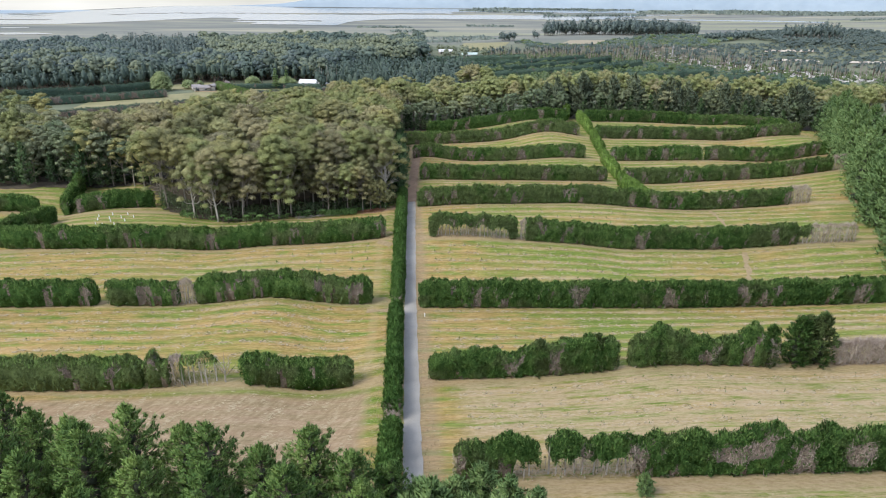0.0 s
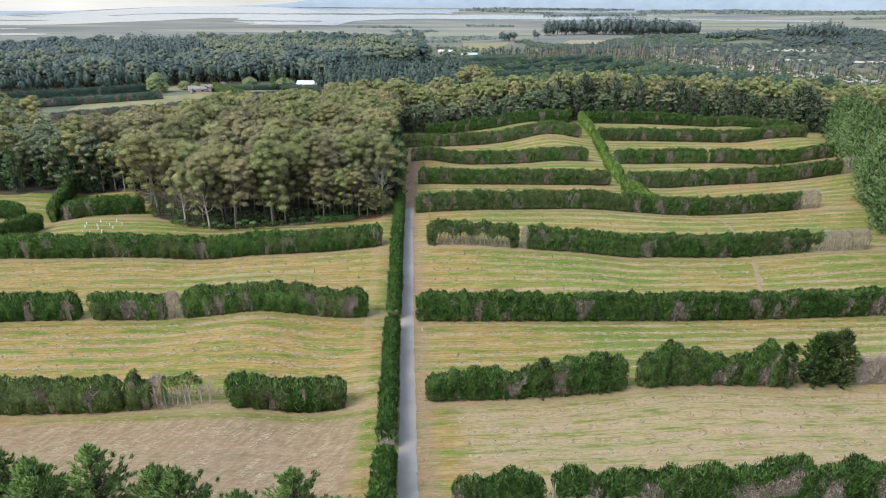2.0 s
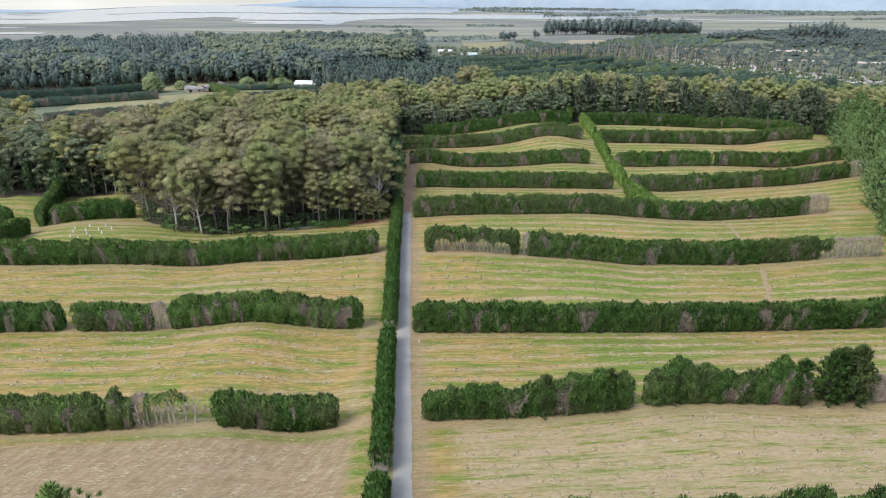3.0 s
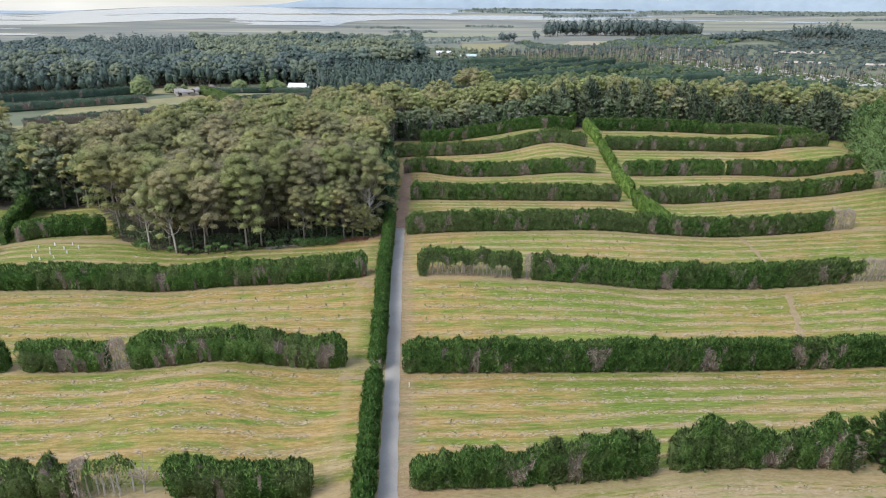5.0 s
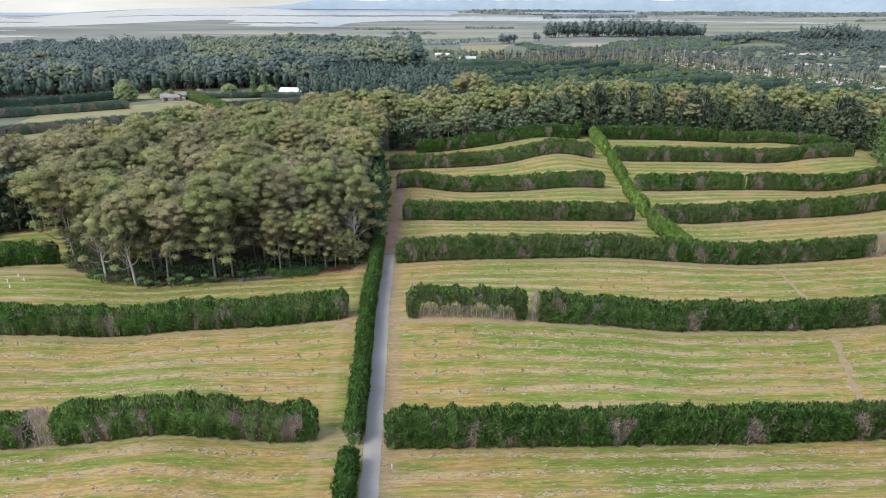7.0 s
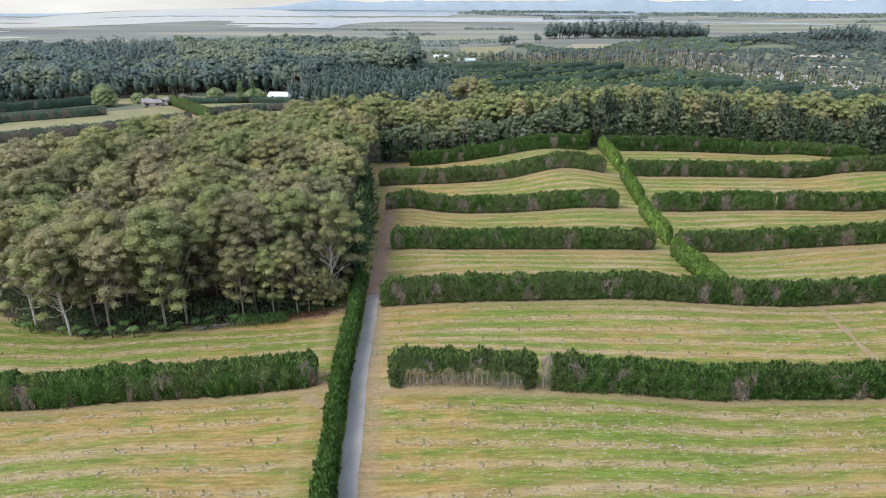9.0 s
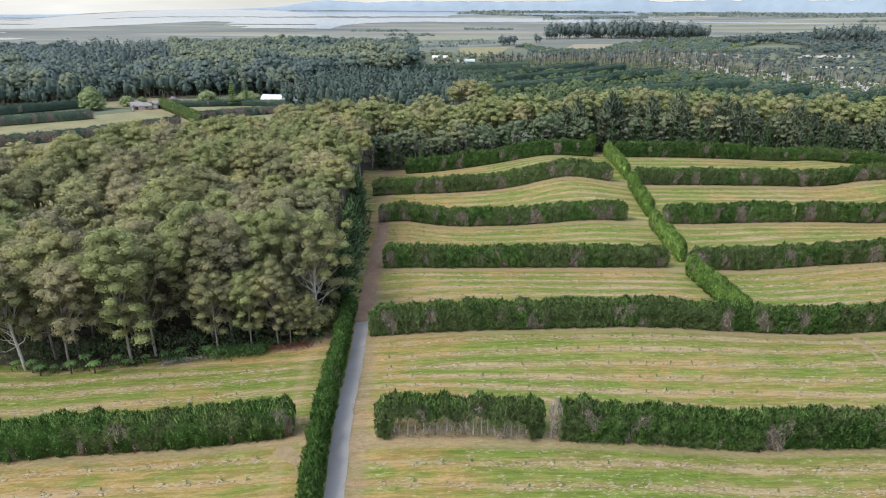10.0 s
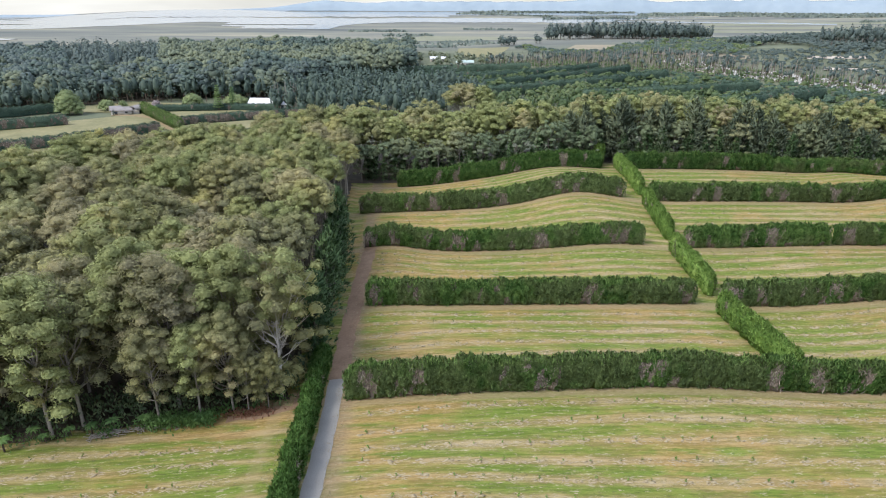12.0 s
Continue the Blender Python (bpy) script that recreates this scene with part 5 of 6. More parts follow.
bare_tree(at_ground(-28.9, 83.7), 4.8, 93)

# bushy trees left standing in the second belt
bush_pine = pine(at_ground(61.6, 83.0), 8.2, 91, 13, 6, 5, 12, 0.34, M_HEDGE, 0.03, 0.5, "bushy dark green tree standing in a shelter belt", "belt trees")
rng = np.random.default_rng(92)
stand([bush_pine], np.array([65.2, 63.4]), np.array([83.0, 83.6]), rng, 0.98, 1.12)
stand([bush_pine], np.array([57.0]), np.array([82.8]), rng, 0.78, 0.86)
stand([bush_pine], np.array([20.0, 38.6, 29.0]), np.array([82.6, 82.8, 82.6]), rng, 0.70, 0.76)


def floor_patch(poly, material, label, step=2.0, lift=0.12):
    """Ground cover over an area with a ragged outline."""
    xs, ys = [q[0] for q in poly], [q[1] for q in poly]
    x, y = np.arange(min(xs), max(xs) + step, step), np.arange(min(ys), max(ys) + step, step)
    mx, my = np.meshgrid(x, y)
    jx, jy = mx + 0.6 * np.sin(my * 1.7 + mx), my + 0.6 * np.sin(mx * 1.3 + my)
    f = grid_faces(len(x), len(y))
    f = f[inside(mx.ravel()[f].mean(1), my.ravel()[f].mean(1), poly)]
    ob = new("forest_floor", build_mesh("forest_floor", np.stack([jx, jy, ground_z(jx, jy) + lift], 2).reshape(-1, 3), [f], [material], smooth=True))
    return tagged(ob, label, "forest floor", kind="structure")


LITTER = "dark leaf litter under the trees"
floor_patch(WOOD, M_LITTER, LITTER)
floor_patch([(-125, 193), (-200, 200), (-255, 250), (-205, 320), (-165, 294), (-126, 235), (-100, 206), (-88, 198)], M_LITTER, LITTER)
floor_patch([(-8, 291), (60, 294), (92, 299), (132, 292), (215, 279), (245, 300), (130, 326), (60, 328), (-8, 334)], M_LITTER, LITTER)

# ---- ferns and undergrowth along the wood's edge ----
def tree_fern(at, h, seed):
    rng = np.random.default_rng(seed)
    top = thing("tree_fern", at, "bright green tree fern at the wood's edge", "fern", "ferns")
    wood = Soup()
    wood.add(*tube([(0, 0, -0.2), (0.1, 0, h * 0.6), (0.05, 0.1, h)], (0.14, 0.12, 0.10), 6))
    part("trunk", wood.mesh("trunk", [M_BARK_DARK], True), top)
    leaf = Soup()
    for k in range(15):
        a, ln = k * 2.4, rng.uniform(0.9, 1.4)
        d = np.array((math.cos(a), math.sin(a), 0))
        s = np.array((-d[1], d[0], 0))
        mid = [np.array((0.05, 0.1, h)) + d * ln * q + np.array((0, 0, 0.55 * ln * (q - 1.25 * q * q))) for q in (0, 0.35, 0.7, 1.0)]
        w = (0.05, 0.16, 0.14, 0.02)
        v = np.array([m + s * o * e + np.array((0, 0, -0.08 * abs(o))) for m, e in zip(mid, w) for o in (-1, 0, 1)])
        leaf.add(v, np.array([(3 * i + j, 3 * i + j + 1, 3 * i + j + 4, 3 * i + j + 3) for i in range(3) for j in range(2)]))
    part("fronds", leaf.mesh("fronds", [M_FERN]), top)
    return top


fern = tree_fern(at_ground(-44.5, 163.0), 2.0, 3)
rng = np.random.default_rng(13)
for x0, y0 in ((-40.5, 162.4), (-47.5, 163.6), (-51, 164.0), (-36, 163.8), (-38, 164.8), (-54, 165.0), (-30.5, 164.6), (-43, 165.0), (-59.5, 165.2), (-28, 165.8), (-24, 166.2), (-33.5, 165.2), (-49.2, 162.9)):
    stand([fern], [x0], [y0], rng, 0.6, 1.05)


def loose(name, x, y, z, height, size, mats, seed, label, category, per=1, up=1.5, flat=0.0):
    """One object of many small leaves or straws lying about."""
    rng = np.random.default_rng(seed)
    x, y, z = (np.repeat(q, per) for q in (x, y, z))
    n = len(x)
    pts = np.stack([x + rng.normal(0, size, n), y + rng.normal(0, size, n), z + rng.uniform(0.2, 1, n) * height], 1)
    nor = np.stack([rng.normal(0, 1, n), rng.normal(0, 1, n), np.full(n, flat)], 1)
    soup = Soup()
    soup.add(*cards(pts, nor, size, size * 0.45, rng, up=up, spread=0.3))
    ob = new(name, soup.mesh(name, mats))
    return tagged(ob, label, category, kind="stuff")


rng = np.random.default_rng(14)
ux = np.repeat(rng.uniform(-74, -5, 45), 8) + rng.normal(0, 0.7, 360)
uy = np.interp(ux, (-74, -69, -58, -40, -17, -5), (180, 170.5, 164.6, 162.8, 166.6, 169.3)) + np.abs(rng.normal(0, 1.3, 360))
loose("undergrowth", ux, uy, ground_z(ux, uy), 1.3, 0.5, [M_FERN], 15, "low green ferns and bracken under the eucalypts", "undergrowth", 5)
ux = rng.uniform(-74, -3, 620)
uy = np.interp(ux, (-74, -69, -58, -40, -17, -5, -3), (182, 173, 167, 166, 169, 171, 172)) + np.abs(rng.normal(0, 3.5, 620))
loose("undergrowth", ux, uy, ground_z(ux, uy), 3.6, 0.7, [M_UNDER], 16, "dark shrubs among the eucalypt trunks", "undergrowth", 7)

# fallen branches at the foot of the wood
rng = np.random.default_rng(18)
soup = Soup()
for k in range(150):
    bx = rng.uniform(-31, -19)
    by = float(np.interp(bx, (-40, -17), (162.9, 166.4))) + rng.normal(0, 0.5)
    w, ln = rng.uniform(0, 3.14), rng.uniform(0.5, 1.6)
    z0 = float(ground_z(bx, by))
    soup.add(*tube([(bx, by, z0 + rng.uniform(0.05, 0.5)), (bx + ln * math.cos(w), by + 0.5 * ln * math.sin(w), z0 + rng.uniform(0.1, 0.7))], (0.08, 0.04), 5))
tagged(new("fallen_branches", soup.mesh("fallen_branches", [M_BARK])), "grey heap of fallen branches at the wood's foot", "branches", kind="stuff")

# rusty dry slash and fresh bracken by the corner
rng = np.random.default_rng(19)
ux, uy = rng.normal(-10.5, 1.8, 260), rng.normal(167.6, 0.5, 260)
loose("dry_slash", ux, uy, ground_z(ux, uy), 0.6, 0.45, [M_RUST], 20, "heap of rusty dry branches at the wood's corner", "branches", 2, 0.4)
ux, uy = rng.uniform(-24, -15, 420), rng.normal(165.9, 0.5, 420)
loose("bracken", ux, uy, ground_z(ux, uy), 1.7, 0.5, [M_FERN], 22, "fresh green bracken at the wood's foot", "undergrowth", 5)

# bushes at the open corner of the wood
wx, wy, rng = scatter([(-10, 168.5), (-4.5, 169.5), (-4.5, 180), (-10, 174)], 2.4, 17)
for a, b in zip(wx, wy):
    bush = thing("shrub", at_ground(a, b), "low olive shrub at the corner of the wood", "shrub", "shrubs")
    soup = Soup()
    for k in range(6):
        clump(soup, (rng.normal(0, 0.7), rng.normal(0, 0.7), rng.uniform(0.8, 4.4)), rng.uniform(0.8, 1.2), 90, rng, 0.34)
    part("foliage", soup.mesh("foliage", [M_EUC], True), bush)

# ---- young orchard trees, straw and tufts in the rows ----
ROWS = []
for line, x_from, x_to in ((83.5, -80, -9), (81.75, 5, 105), (112.55, -95, -9), (110.8, 6, 108), (139.85, 6, 112), (168.9, 6, 66), (168.9, 74, 130),
                           (197.95, 6, 66), (197.95, 75, 145), (227.0, 8, 68), (227.0, 80, 155), (256.05, 8, 72), (256.05, 82, 165), (52.7, 8, 90), (141.6, -60, -9)):
    for k in range(1, 8):
        if line == 141.6 and k > 5:
            continue
        ROWS.append((line + 3.631 * k, x_from, x_to))


def row_wave(x, y):
    return 0.55 * np.sin(x * 0.045 + y * 0.3) + 0.3 * np.sin(x * 0.11 + y * 0.3)


def young_tree(at):
    top = thing("young_tree", at, "knee-high young orchard tree in mown straw", "sapling", "young orchard trees")
    rng = np.random.default_rng(4)
    s = Soup()
    s.add(*tube([(0, 0, -0.05), (0.02, 0, 0.55)], (0.025, 0.012), 5))
    part("stem", s.mesh("stem", [M_BARK_DARK]), top)
    s = Soup()
    d = unit(rng.normal(0, 1, (26, 3)))
    s.add(*cards(np.array((0, 0, 0.52)) + d * np.array((0.20, 0.20, 0.30)), d, 0.26, 0.13, rng, up=0.8))
    part("leaves", s.mesh("leaves", [M_HEDGE_LIGHT]), top)
    return top


rng = np.random.default_rng(41)
sx, sy, tx, ty, near, heaps = [], [], [], [], [], []
for y0, a, b in ROWS:
    xs = np.arange(a, b, 3.4) + rng.normal(0, 0.25, len(np.arange(a, b, 3.4)))
    ys = y0 + row_wave(xs, y0) + rng.normal(0, 0.12, len(xs))
    for x0, yy in zip(xs, ys):
        if rng.uniform() < 0.12:
            continue
        if 112 < yy < 168 and -30 < x0 < 62 and len(near) < 290:
            near.append((x0, yy))
        else:
            tx.append(x0)
            ty.append(yy)
    for x0, yy in zip(xs, ys):
        for k in range(int(rng.integers(1, 3))):
            heaps.append((x0 + rng.normal(0, 0.8), yy - 0.25 + rng.normal(0, 0.15), rng.uniform(0.22, 0.55), rng.uniform(0.12, 0.24), rng.uniform(0.10, 0.26), rng.normal(0, 0.25)))
    n = int((b - a) * (3 if y0 < 205 else 1.5))
    tuft = 16 if y0 < 205 else 7
    xs2 = np.concatenate([rng.uniform(a, b, n), np.repeat(xs + rng.normal(0, 0.15, len(xs)), tuft) + rng.normal(0, 0.42, len(xs) * tuft)])
    sx.append(xs2)
    sy.append(y0 + row_wave(xs2, y0) + rng.normal(0, 0.36, len(xs2)) - 0.15)
for k in range(150):
    hy = rng.uniform(57, 80.5)
    hx = -62 + 3.1 * int(rng.integers(0, 17)) + 0.42 * (hy - 57) + rng.normal(0, 0.3)
    if hx < -8.5:
        t = rng.normal(0, 0.75, 15)
        sx.append(hx + 0.4 * t + rng.normal(0, 0.35, 15))
        sy.append(hy + t)
sx, sy = np.concatenate(sx), np.concatenate(sy)
n = len(sx)
way = unit(np.stack([np.ones(n), rng.normal(0, 0.35, n), rng.normal(0, 0.10, n)], 1)) * rng.uniform(0.16, 0.42, (n, 1))
side = np.stack([-way[:, 1], way[:, 0], rng.uniform(0, 0.1, n)], 1) * rng.uniform(0.10, 0.24, (n, 1))
mid = np.stack([sx, sy, ground_z(sx, sy) + rng.uniform(0.02, 0.06, n)], 1)
straw = build_mesh("mown_straw", np.stack([mid - way, mid + side, mid + way, mid - side], 1).reshape(-1, 3), [np.arange(4 * n).reshape(n, 4)], [M_STRAW])
tagged(new("mown_straw", straw), "pale dry straw lying along the planted rows", "straw", kind="stuff")
soup = Soup()
for hx, hy, ln, wd, up, turn in heaps:
    v = BALL_V * np.array((ln, wd, up)) * rng.uniform(0.6, 1.15, (len(BALL_V), 1))
    c, s = math.cos(turn), math.sin(turn)
    soup.add(np.stack([hx + v[:, 0] * c - v[:, 1] * s, hy + v[:, 0] * s + v[:, 1] * c, float(ground_z(hx, hy)) + v[:, 2] + 0.02], 1), BALL_F)
tagged(new("straw_heaps", soup.mesh("straw_heaps", [M_STRAW])), "small pale heaps of cut grass along the rows", "straw", kind="stuff")
tx, ty = np.array(tx), np.array(ty)
loose("sapling_rows", tx, ty, ground_z(tx, ty), 0.55, 0.22, [M_HEDGE], 43, "rows of small dark green orchard saplings", "saplings", 8, 1.2)
first = young_tree(at_ground(*near[0]))
for x0, yy in near[1:]:
    stand([first], [x0], [yy], rng, 0.42, 0.8)
gx2 = np.concatenate([rng.uniform(1.3, 3.2, 1500), rng.uniform(-5.5, -3.9, 1500)])
gy2 = rng.uniform(56, 225, 3000)
loose("grass_tufts", gx2, gy2, ground_z(gx2, gy2), 0.22, 0.22, [M_STRAW, M_FERN], 44, "dry grass tufts along the road's edge", "grass", 1, 1.5)

# white guards round saplings on the knoll, and a marker post by the belt
guard_mesh = Soup()
guard_mesh.add(*tube([(0, 0, 0), (0, 0, 0.74), (0, 0, 0.76)], (0.17, 0.07, 0.02), 8))
guard_me = guard_mesh.mesh("sleeve", [M_WHITE])
guard = thing("tree_guard", at_ground(-80, 157.5), "white plastic sapling guard standing in grass", "tree guard", "sapling guards")
part("sleeve", guard_me, guard)
for x0, y0 in ((-77.5, 158.5), (-82.5, 159.0), (-79.5, 161), (-76, 161.5), (-83.5, 162.5), (-81, 163.8), (-78, 164.2), (-75, 164.8), (-84.5, 165.5), (-81.5, 167), (-77.5, 167.2)):
    copy_thing(guard, pose(*at_ground(x0, y0), 0, 0, 20))
post = thing("marker_post", at_ground(2.7, 105.3), "short white marker post beside the gravel road", "post")
s = Soup()
s.add(*tube([(0, 0, -0.1), (0, 0, 0.75), (0, 0, 0.8)], (0.07, 0.07, 0.02), 8))
part("post", s.mesh("post", [M_WHITE]), post)


# ---- farther paddocks, belts and houses ----
def paddock(corners, material, label, lift=0.25, cells=14):
    c = [np.array(q, float) for q in corners]
    u, v = np.meshgrid(np.linspace(0, 1, cells), np.linspace(0, 1, cells))
    wob = 0.02 * np.sin(9 * u + 5 * v)
    u, v = u + wob * v * (1 - v), v + wob * u * (1 - u)
    p = ((1 - u) * (1 - v))[..., None] * c[0] + (u * (1 - v))[..., None] * c[1] + (u * v)[..., None] * c[2] + ((1 - u) * v)[..., None] * c[3]
    x, y = p[..., 0], p[..., 1]
    ob = new("paddock", build_mesh("paddock", np.stack([x, y, ground_z(x, y) + lift], 2).reshape(-1, 3), [grid_faces(cells, cells)], [material], smooth=True))
    return tagged(ob, label, "paddock", kind="structure")


GRAZED = "distant paddock of dry yellow-green grass"
paddock(((-182, 336), (-98, 388), (-123, 438), (-186, 384)), M_PASTURE, GRAZED)
paddock(((-195, 284), (-86, 358), (-97, 381), (-188, 318)), M_PASTURE, GRAZED)
paddock(((-94, 374), (-36, 404), (-48, 421), (-98, 396)), M_PASTURE, GRAZED)
paddock(((-98, 402), (-50, 427), (-78, 446), (-120, 440)), M_PASTURE, GRAZED)
paddock(((-200, 440), (-130, 438), (-70, 462), (-150, 480)), M_PASTURE, GRAZED)
FLATS = "distant flat pasture of dull green and tan"
paddock(((70, 850), (118, 845), (168, 1060), (92, 1060)), M_PASTURE, GRAZED, 0.4)
paddock(((300, 880), (336, 684), (322, 660), (272, 840)), M_TAN, "narrow dry tan strip in front of scrub", 0.4)
paddock(((500, 1050), (640, 1150), (560, 1300), (420, 1150)), M_FLATS, FLATS, 0.4)
paddock(((0, 1400), (500, 1350), (620, 1500), (60, 1700)), M_FLATS, FLATS, 0.4)
for k in range(3):
    paddock(((900 + 150 * k, 2050 + 290 * k), (2300, 1900 + 380 * k), (2400, 2060 + 390 * k), (950 + 150 * k, 2220 + 300 * k)), M_FLATS, FLATS, 0.5)
paddock(((222, 960), (262, 930), (330, 1040), (268, 1062)), M_TAN, "distant dry tan clearing with a farm track", 0.4)
paddock(((362, 640), (410, 622), (418, 640), (372, 655)), M_SAND, "bare pale sand in the scrub", 0.4)
paddock(((340, 582), (374, 566), (378, 576), (346, 592)), M_SAND, "bare pale sand in the scrub", 0.4)
paddock(((392, 556), (440, 545), (440, 560), (396, 566)), M_SAND, "bare pale sand in the scrub", 0.4)

FAR_BELT = "distant dark shelter belt"
# most of these far belts wear leaves with haze mixed into their colour
hedge([(-235, 350), (-182, 381), (-148, 402)], 3.0, 5.0, 81, M_FAR_HAZED, label=FAR_BELT, dead=0.45, per_metre=80)
hedge([(-172, 318), (-154, 333), (-134, 346), (-116, 363), (-99, 382)], 3.0, 4.8, 82, M_FAR_HAZED, label="distant grey-green belt with bare patches", dead=0.8, per_metre=90)
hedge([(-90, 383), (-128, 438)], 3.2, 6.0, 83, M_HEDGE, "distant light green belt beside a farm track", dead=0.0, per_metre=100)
hedge([(-96, 399), (-76, 411), (-48, 425), (-34, 428)], 3.0, 4.4, 84, M_FAR_HAZED, label="distant grey-green belt with bare patches", dead=0.75, per_metre=90)
hedge([(-124, 443), (-84, 448), (-58, 447)], 3.0, 3.6, 85, M_FAR_HAZED, label=FAR_BELT, dead=0.1, per_metre=80)
hedge([(-240, 392), (-201, 415), (-171, 441)], 3.0, 5.2, 86, M_FAR_HAZED, label=FAR_BELT, dead=0.1, per_metre=80)
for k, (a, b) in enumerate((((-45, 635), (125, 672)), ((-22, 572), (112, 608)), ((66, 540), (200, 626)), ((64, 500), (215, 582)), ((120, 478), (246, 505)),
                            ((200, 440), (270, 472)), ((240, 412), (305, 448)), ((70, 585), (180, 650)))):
    hedge([a, b], 5.0, 7.6, 90 + k, M_FAR_HAZED, "tall distant blue-green shelter belt", dead=0.0, per_metre=62)


def house(at, wide, deep, wall_h, roof_h, turn, roof_mat, label):
    """A low gabled building with walls, roof, door and windows."""
    top = thing("house", at, label, "house", "farm buildings")
    top.rotation_euler = (0, 0, radians(turn))
    w, d = wide / 2, deep / 2
    s = Soup()
    for lo, hi in (((-w, -d, -0.5), (w, -d + 0.2, wall_h)), ((-w, d - 0.2, -0.5), (w, d, wall_h)), ((-w, -d + 0.2, -0.5), (-w + 0.2, d - 0.2, wall_h)),
                   ((w - 0.2, -d + 0.2, -0.5), (w, d - 0.2, wall_h))):
        s.add(*box(lo, hi))
    part("wall", s.mesh("wall", [M_WALL]), top)
    s = Soup()
    e = 0.5
    v = np.array([(-w - e, -d - e, wall_h - 0.15), (w + e, -d - e, wall_h - 0.15), (w + e, 0, wall_h + roof_h), (-w - e, 0, wall_h + roof_h),
                  (w + e, d + e, wall_h - 0.15), (-w - e, d + e, wall_h - 0.15)])
    v = np.concatenate([v, v + np.array((0, 0, 0.15))])
    s.add(v, np.array([(6, 7, 8, 9), (9, 8, 10, 11), (1, 0, 3, 2), (2, 3, 5, 4), (0, 1, 7, 6), (4, 5, 11, 10)]))
    s.add(v, np.array([(1, 2, 8, 7), (2, 4, 10, 8), (3, 0, 6, 9), (5, 3, 9, 11)]))
    part("roof", s.mesh("roof", [roof_mat]), top)
    for k in range(max(2, int(wide / 4))):
        x = -w + wide * (k + 0.5) / max(2, int(wide / 4))
        s = Soup()
        s.add(*box((x - 0.8, -d - 0.06, 0.9 if k else 0.0), (x + 0.8, -d + 0.05, min(2.1, wall_h - 0.4))))
        if k == 0:
            part("door", s.mesh("door", [M_GLASS]), top)
            continue
        win = part("window", s.mesh("window", [M_WHITE]), top)
        s = Soup()
        s.add(*box((x - 0.7, -d - 0.08, 1.0), (x + 0.7, -d - 0.06, min(2.0, wall_h - 0.5))))
        part("pane", s.mesh("pane", [M_GLASS]), win)
    return top


house(at_ground(-68, 457), 15, 10, 2.8, 2.4, -8, M_ROOF_WHITE, "white-roofed farm shed among belts")
house(at_ground(-55, 453), 6, 6, 2.6, 1.4, -8, M_ROOF_WHITE, "small white lean-to beside the shed")
house(at_ground(-137, 434), 10, 6, 2.3, 1.5, 12, M_ROOF_GREY, "grey-roofed farmhouse in a paddock")
house(at_ground(-143, 440), 5, 4, 2.2, 1.2, 30, M_ROOF_GREY, "small grey outbuilding by the farmhouse")
house(at_ground(48, 792), 18, 9, 3.0, 2.2, 5, M_ROOF_WHITE, "long pale farmhouse beyond the pines")
house(at_ground(72, 742), 17, 9, 3.0, 2.0, -8, M_ROOF_GREEN, "pale green roofed house beyond the pines")
house(at_ground(352, 1235), 15, 9, 2.8, 2.0, 10, M_ROOF_GREY, "distant brown shed in a paddock")

drape("farm_track", [(-94, 385), (-104, 402), (-116, 420), (-128, 428), (-140, 429)], 4.2, M_PATH, 0.34, "pinkish earth farm track beside a tall hedge", "track", 2.0, 5, 0.6)
house(at_ground(-131, 438), 8, 6, 2.4, 1.8, 78, M_ROOF_GREY, "grey-roofed wing of the farmhouse")


def round_tree(at, h, w, seed, leaves, label, puffs=70, each=26, point=0.5):
    """A dense garden tree, leafy to the ground. point: how pointed its top is."""
    rng = np.random.default_rng(seed)
    top = thing("garden_tree", at, label, "tree", "garden trees")
    wood, crown = Soup(), Soup()
    wood.add(*tube([(0, 0, -0.3), (0, 0, h * 0.5), (0, 0, h * 0.85)], (0.3, 0.2, 0.06), 6))
    for k in range(puffs):
        f = ((k + 0.5) / puffs) ** 0.8
        rad = w / 2 * (1 - f) ** point * (0.55 + 0.45 * min(1, f * 3 + 0.5)) * rng.uniform(0.72, 1.0)
        a = k * 2.39996
        clump(crown, (rad * math.cos(a), rad * math.sin(a), h * (0.08 + 0.86 * f)), w * rng.uniform(0.13, 0.2), each, rng, w * 0.07, 0.85)
    part("trunk", wood.mesh("trunk", [M_BARK_DARK], True), top)
    part("crown", crown.mesh("crown", [leaves], True), top)
    return top


round_tree(at_ground(-163, 432), 12.0, 14.0, 61, M_GARDEN, "broad light green garden tree behind a hedge")
for k, (gx3, gy3, gh, gw) in enumerate(((-150, 446, 5.5, 9.0), (-143, 450, 4.5, 6.0), (-112, 470, 5.0, 12.0), (-88, 472, 4.2, 14.0), (-176, 440, 4.5, 7.0))):
    round_tree(at_ground(gx3, gy3), gh, gw, 62 + k, M_GARDEN, "low rounded garden shrub near the farmhouse", 34, 20, 0.4)
round_tree(at_ground(-124, 447), 5.2, 6.0, 68, M_BLOSSOM, "greyish pink rounded shrub beside the farmhouse", 34, 20, 0.4)
round_tree(at_ground(-139, 428), 3.4, 1.5, 67, M_PLANTATION, "small dark conifer in front of the farmhouse", 30, 14, 0.6)


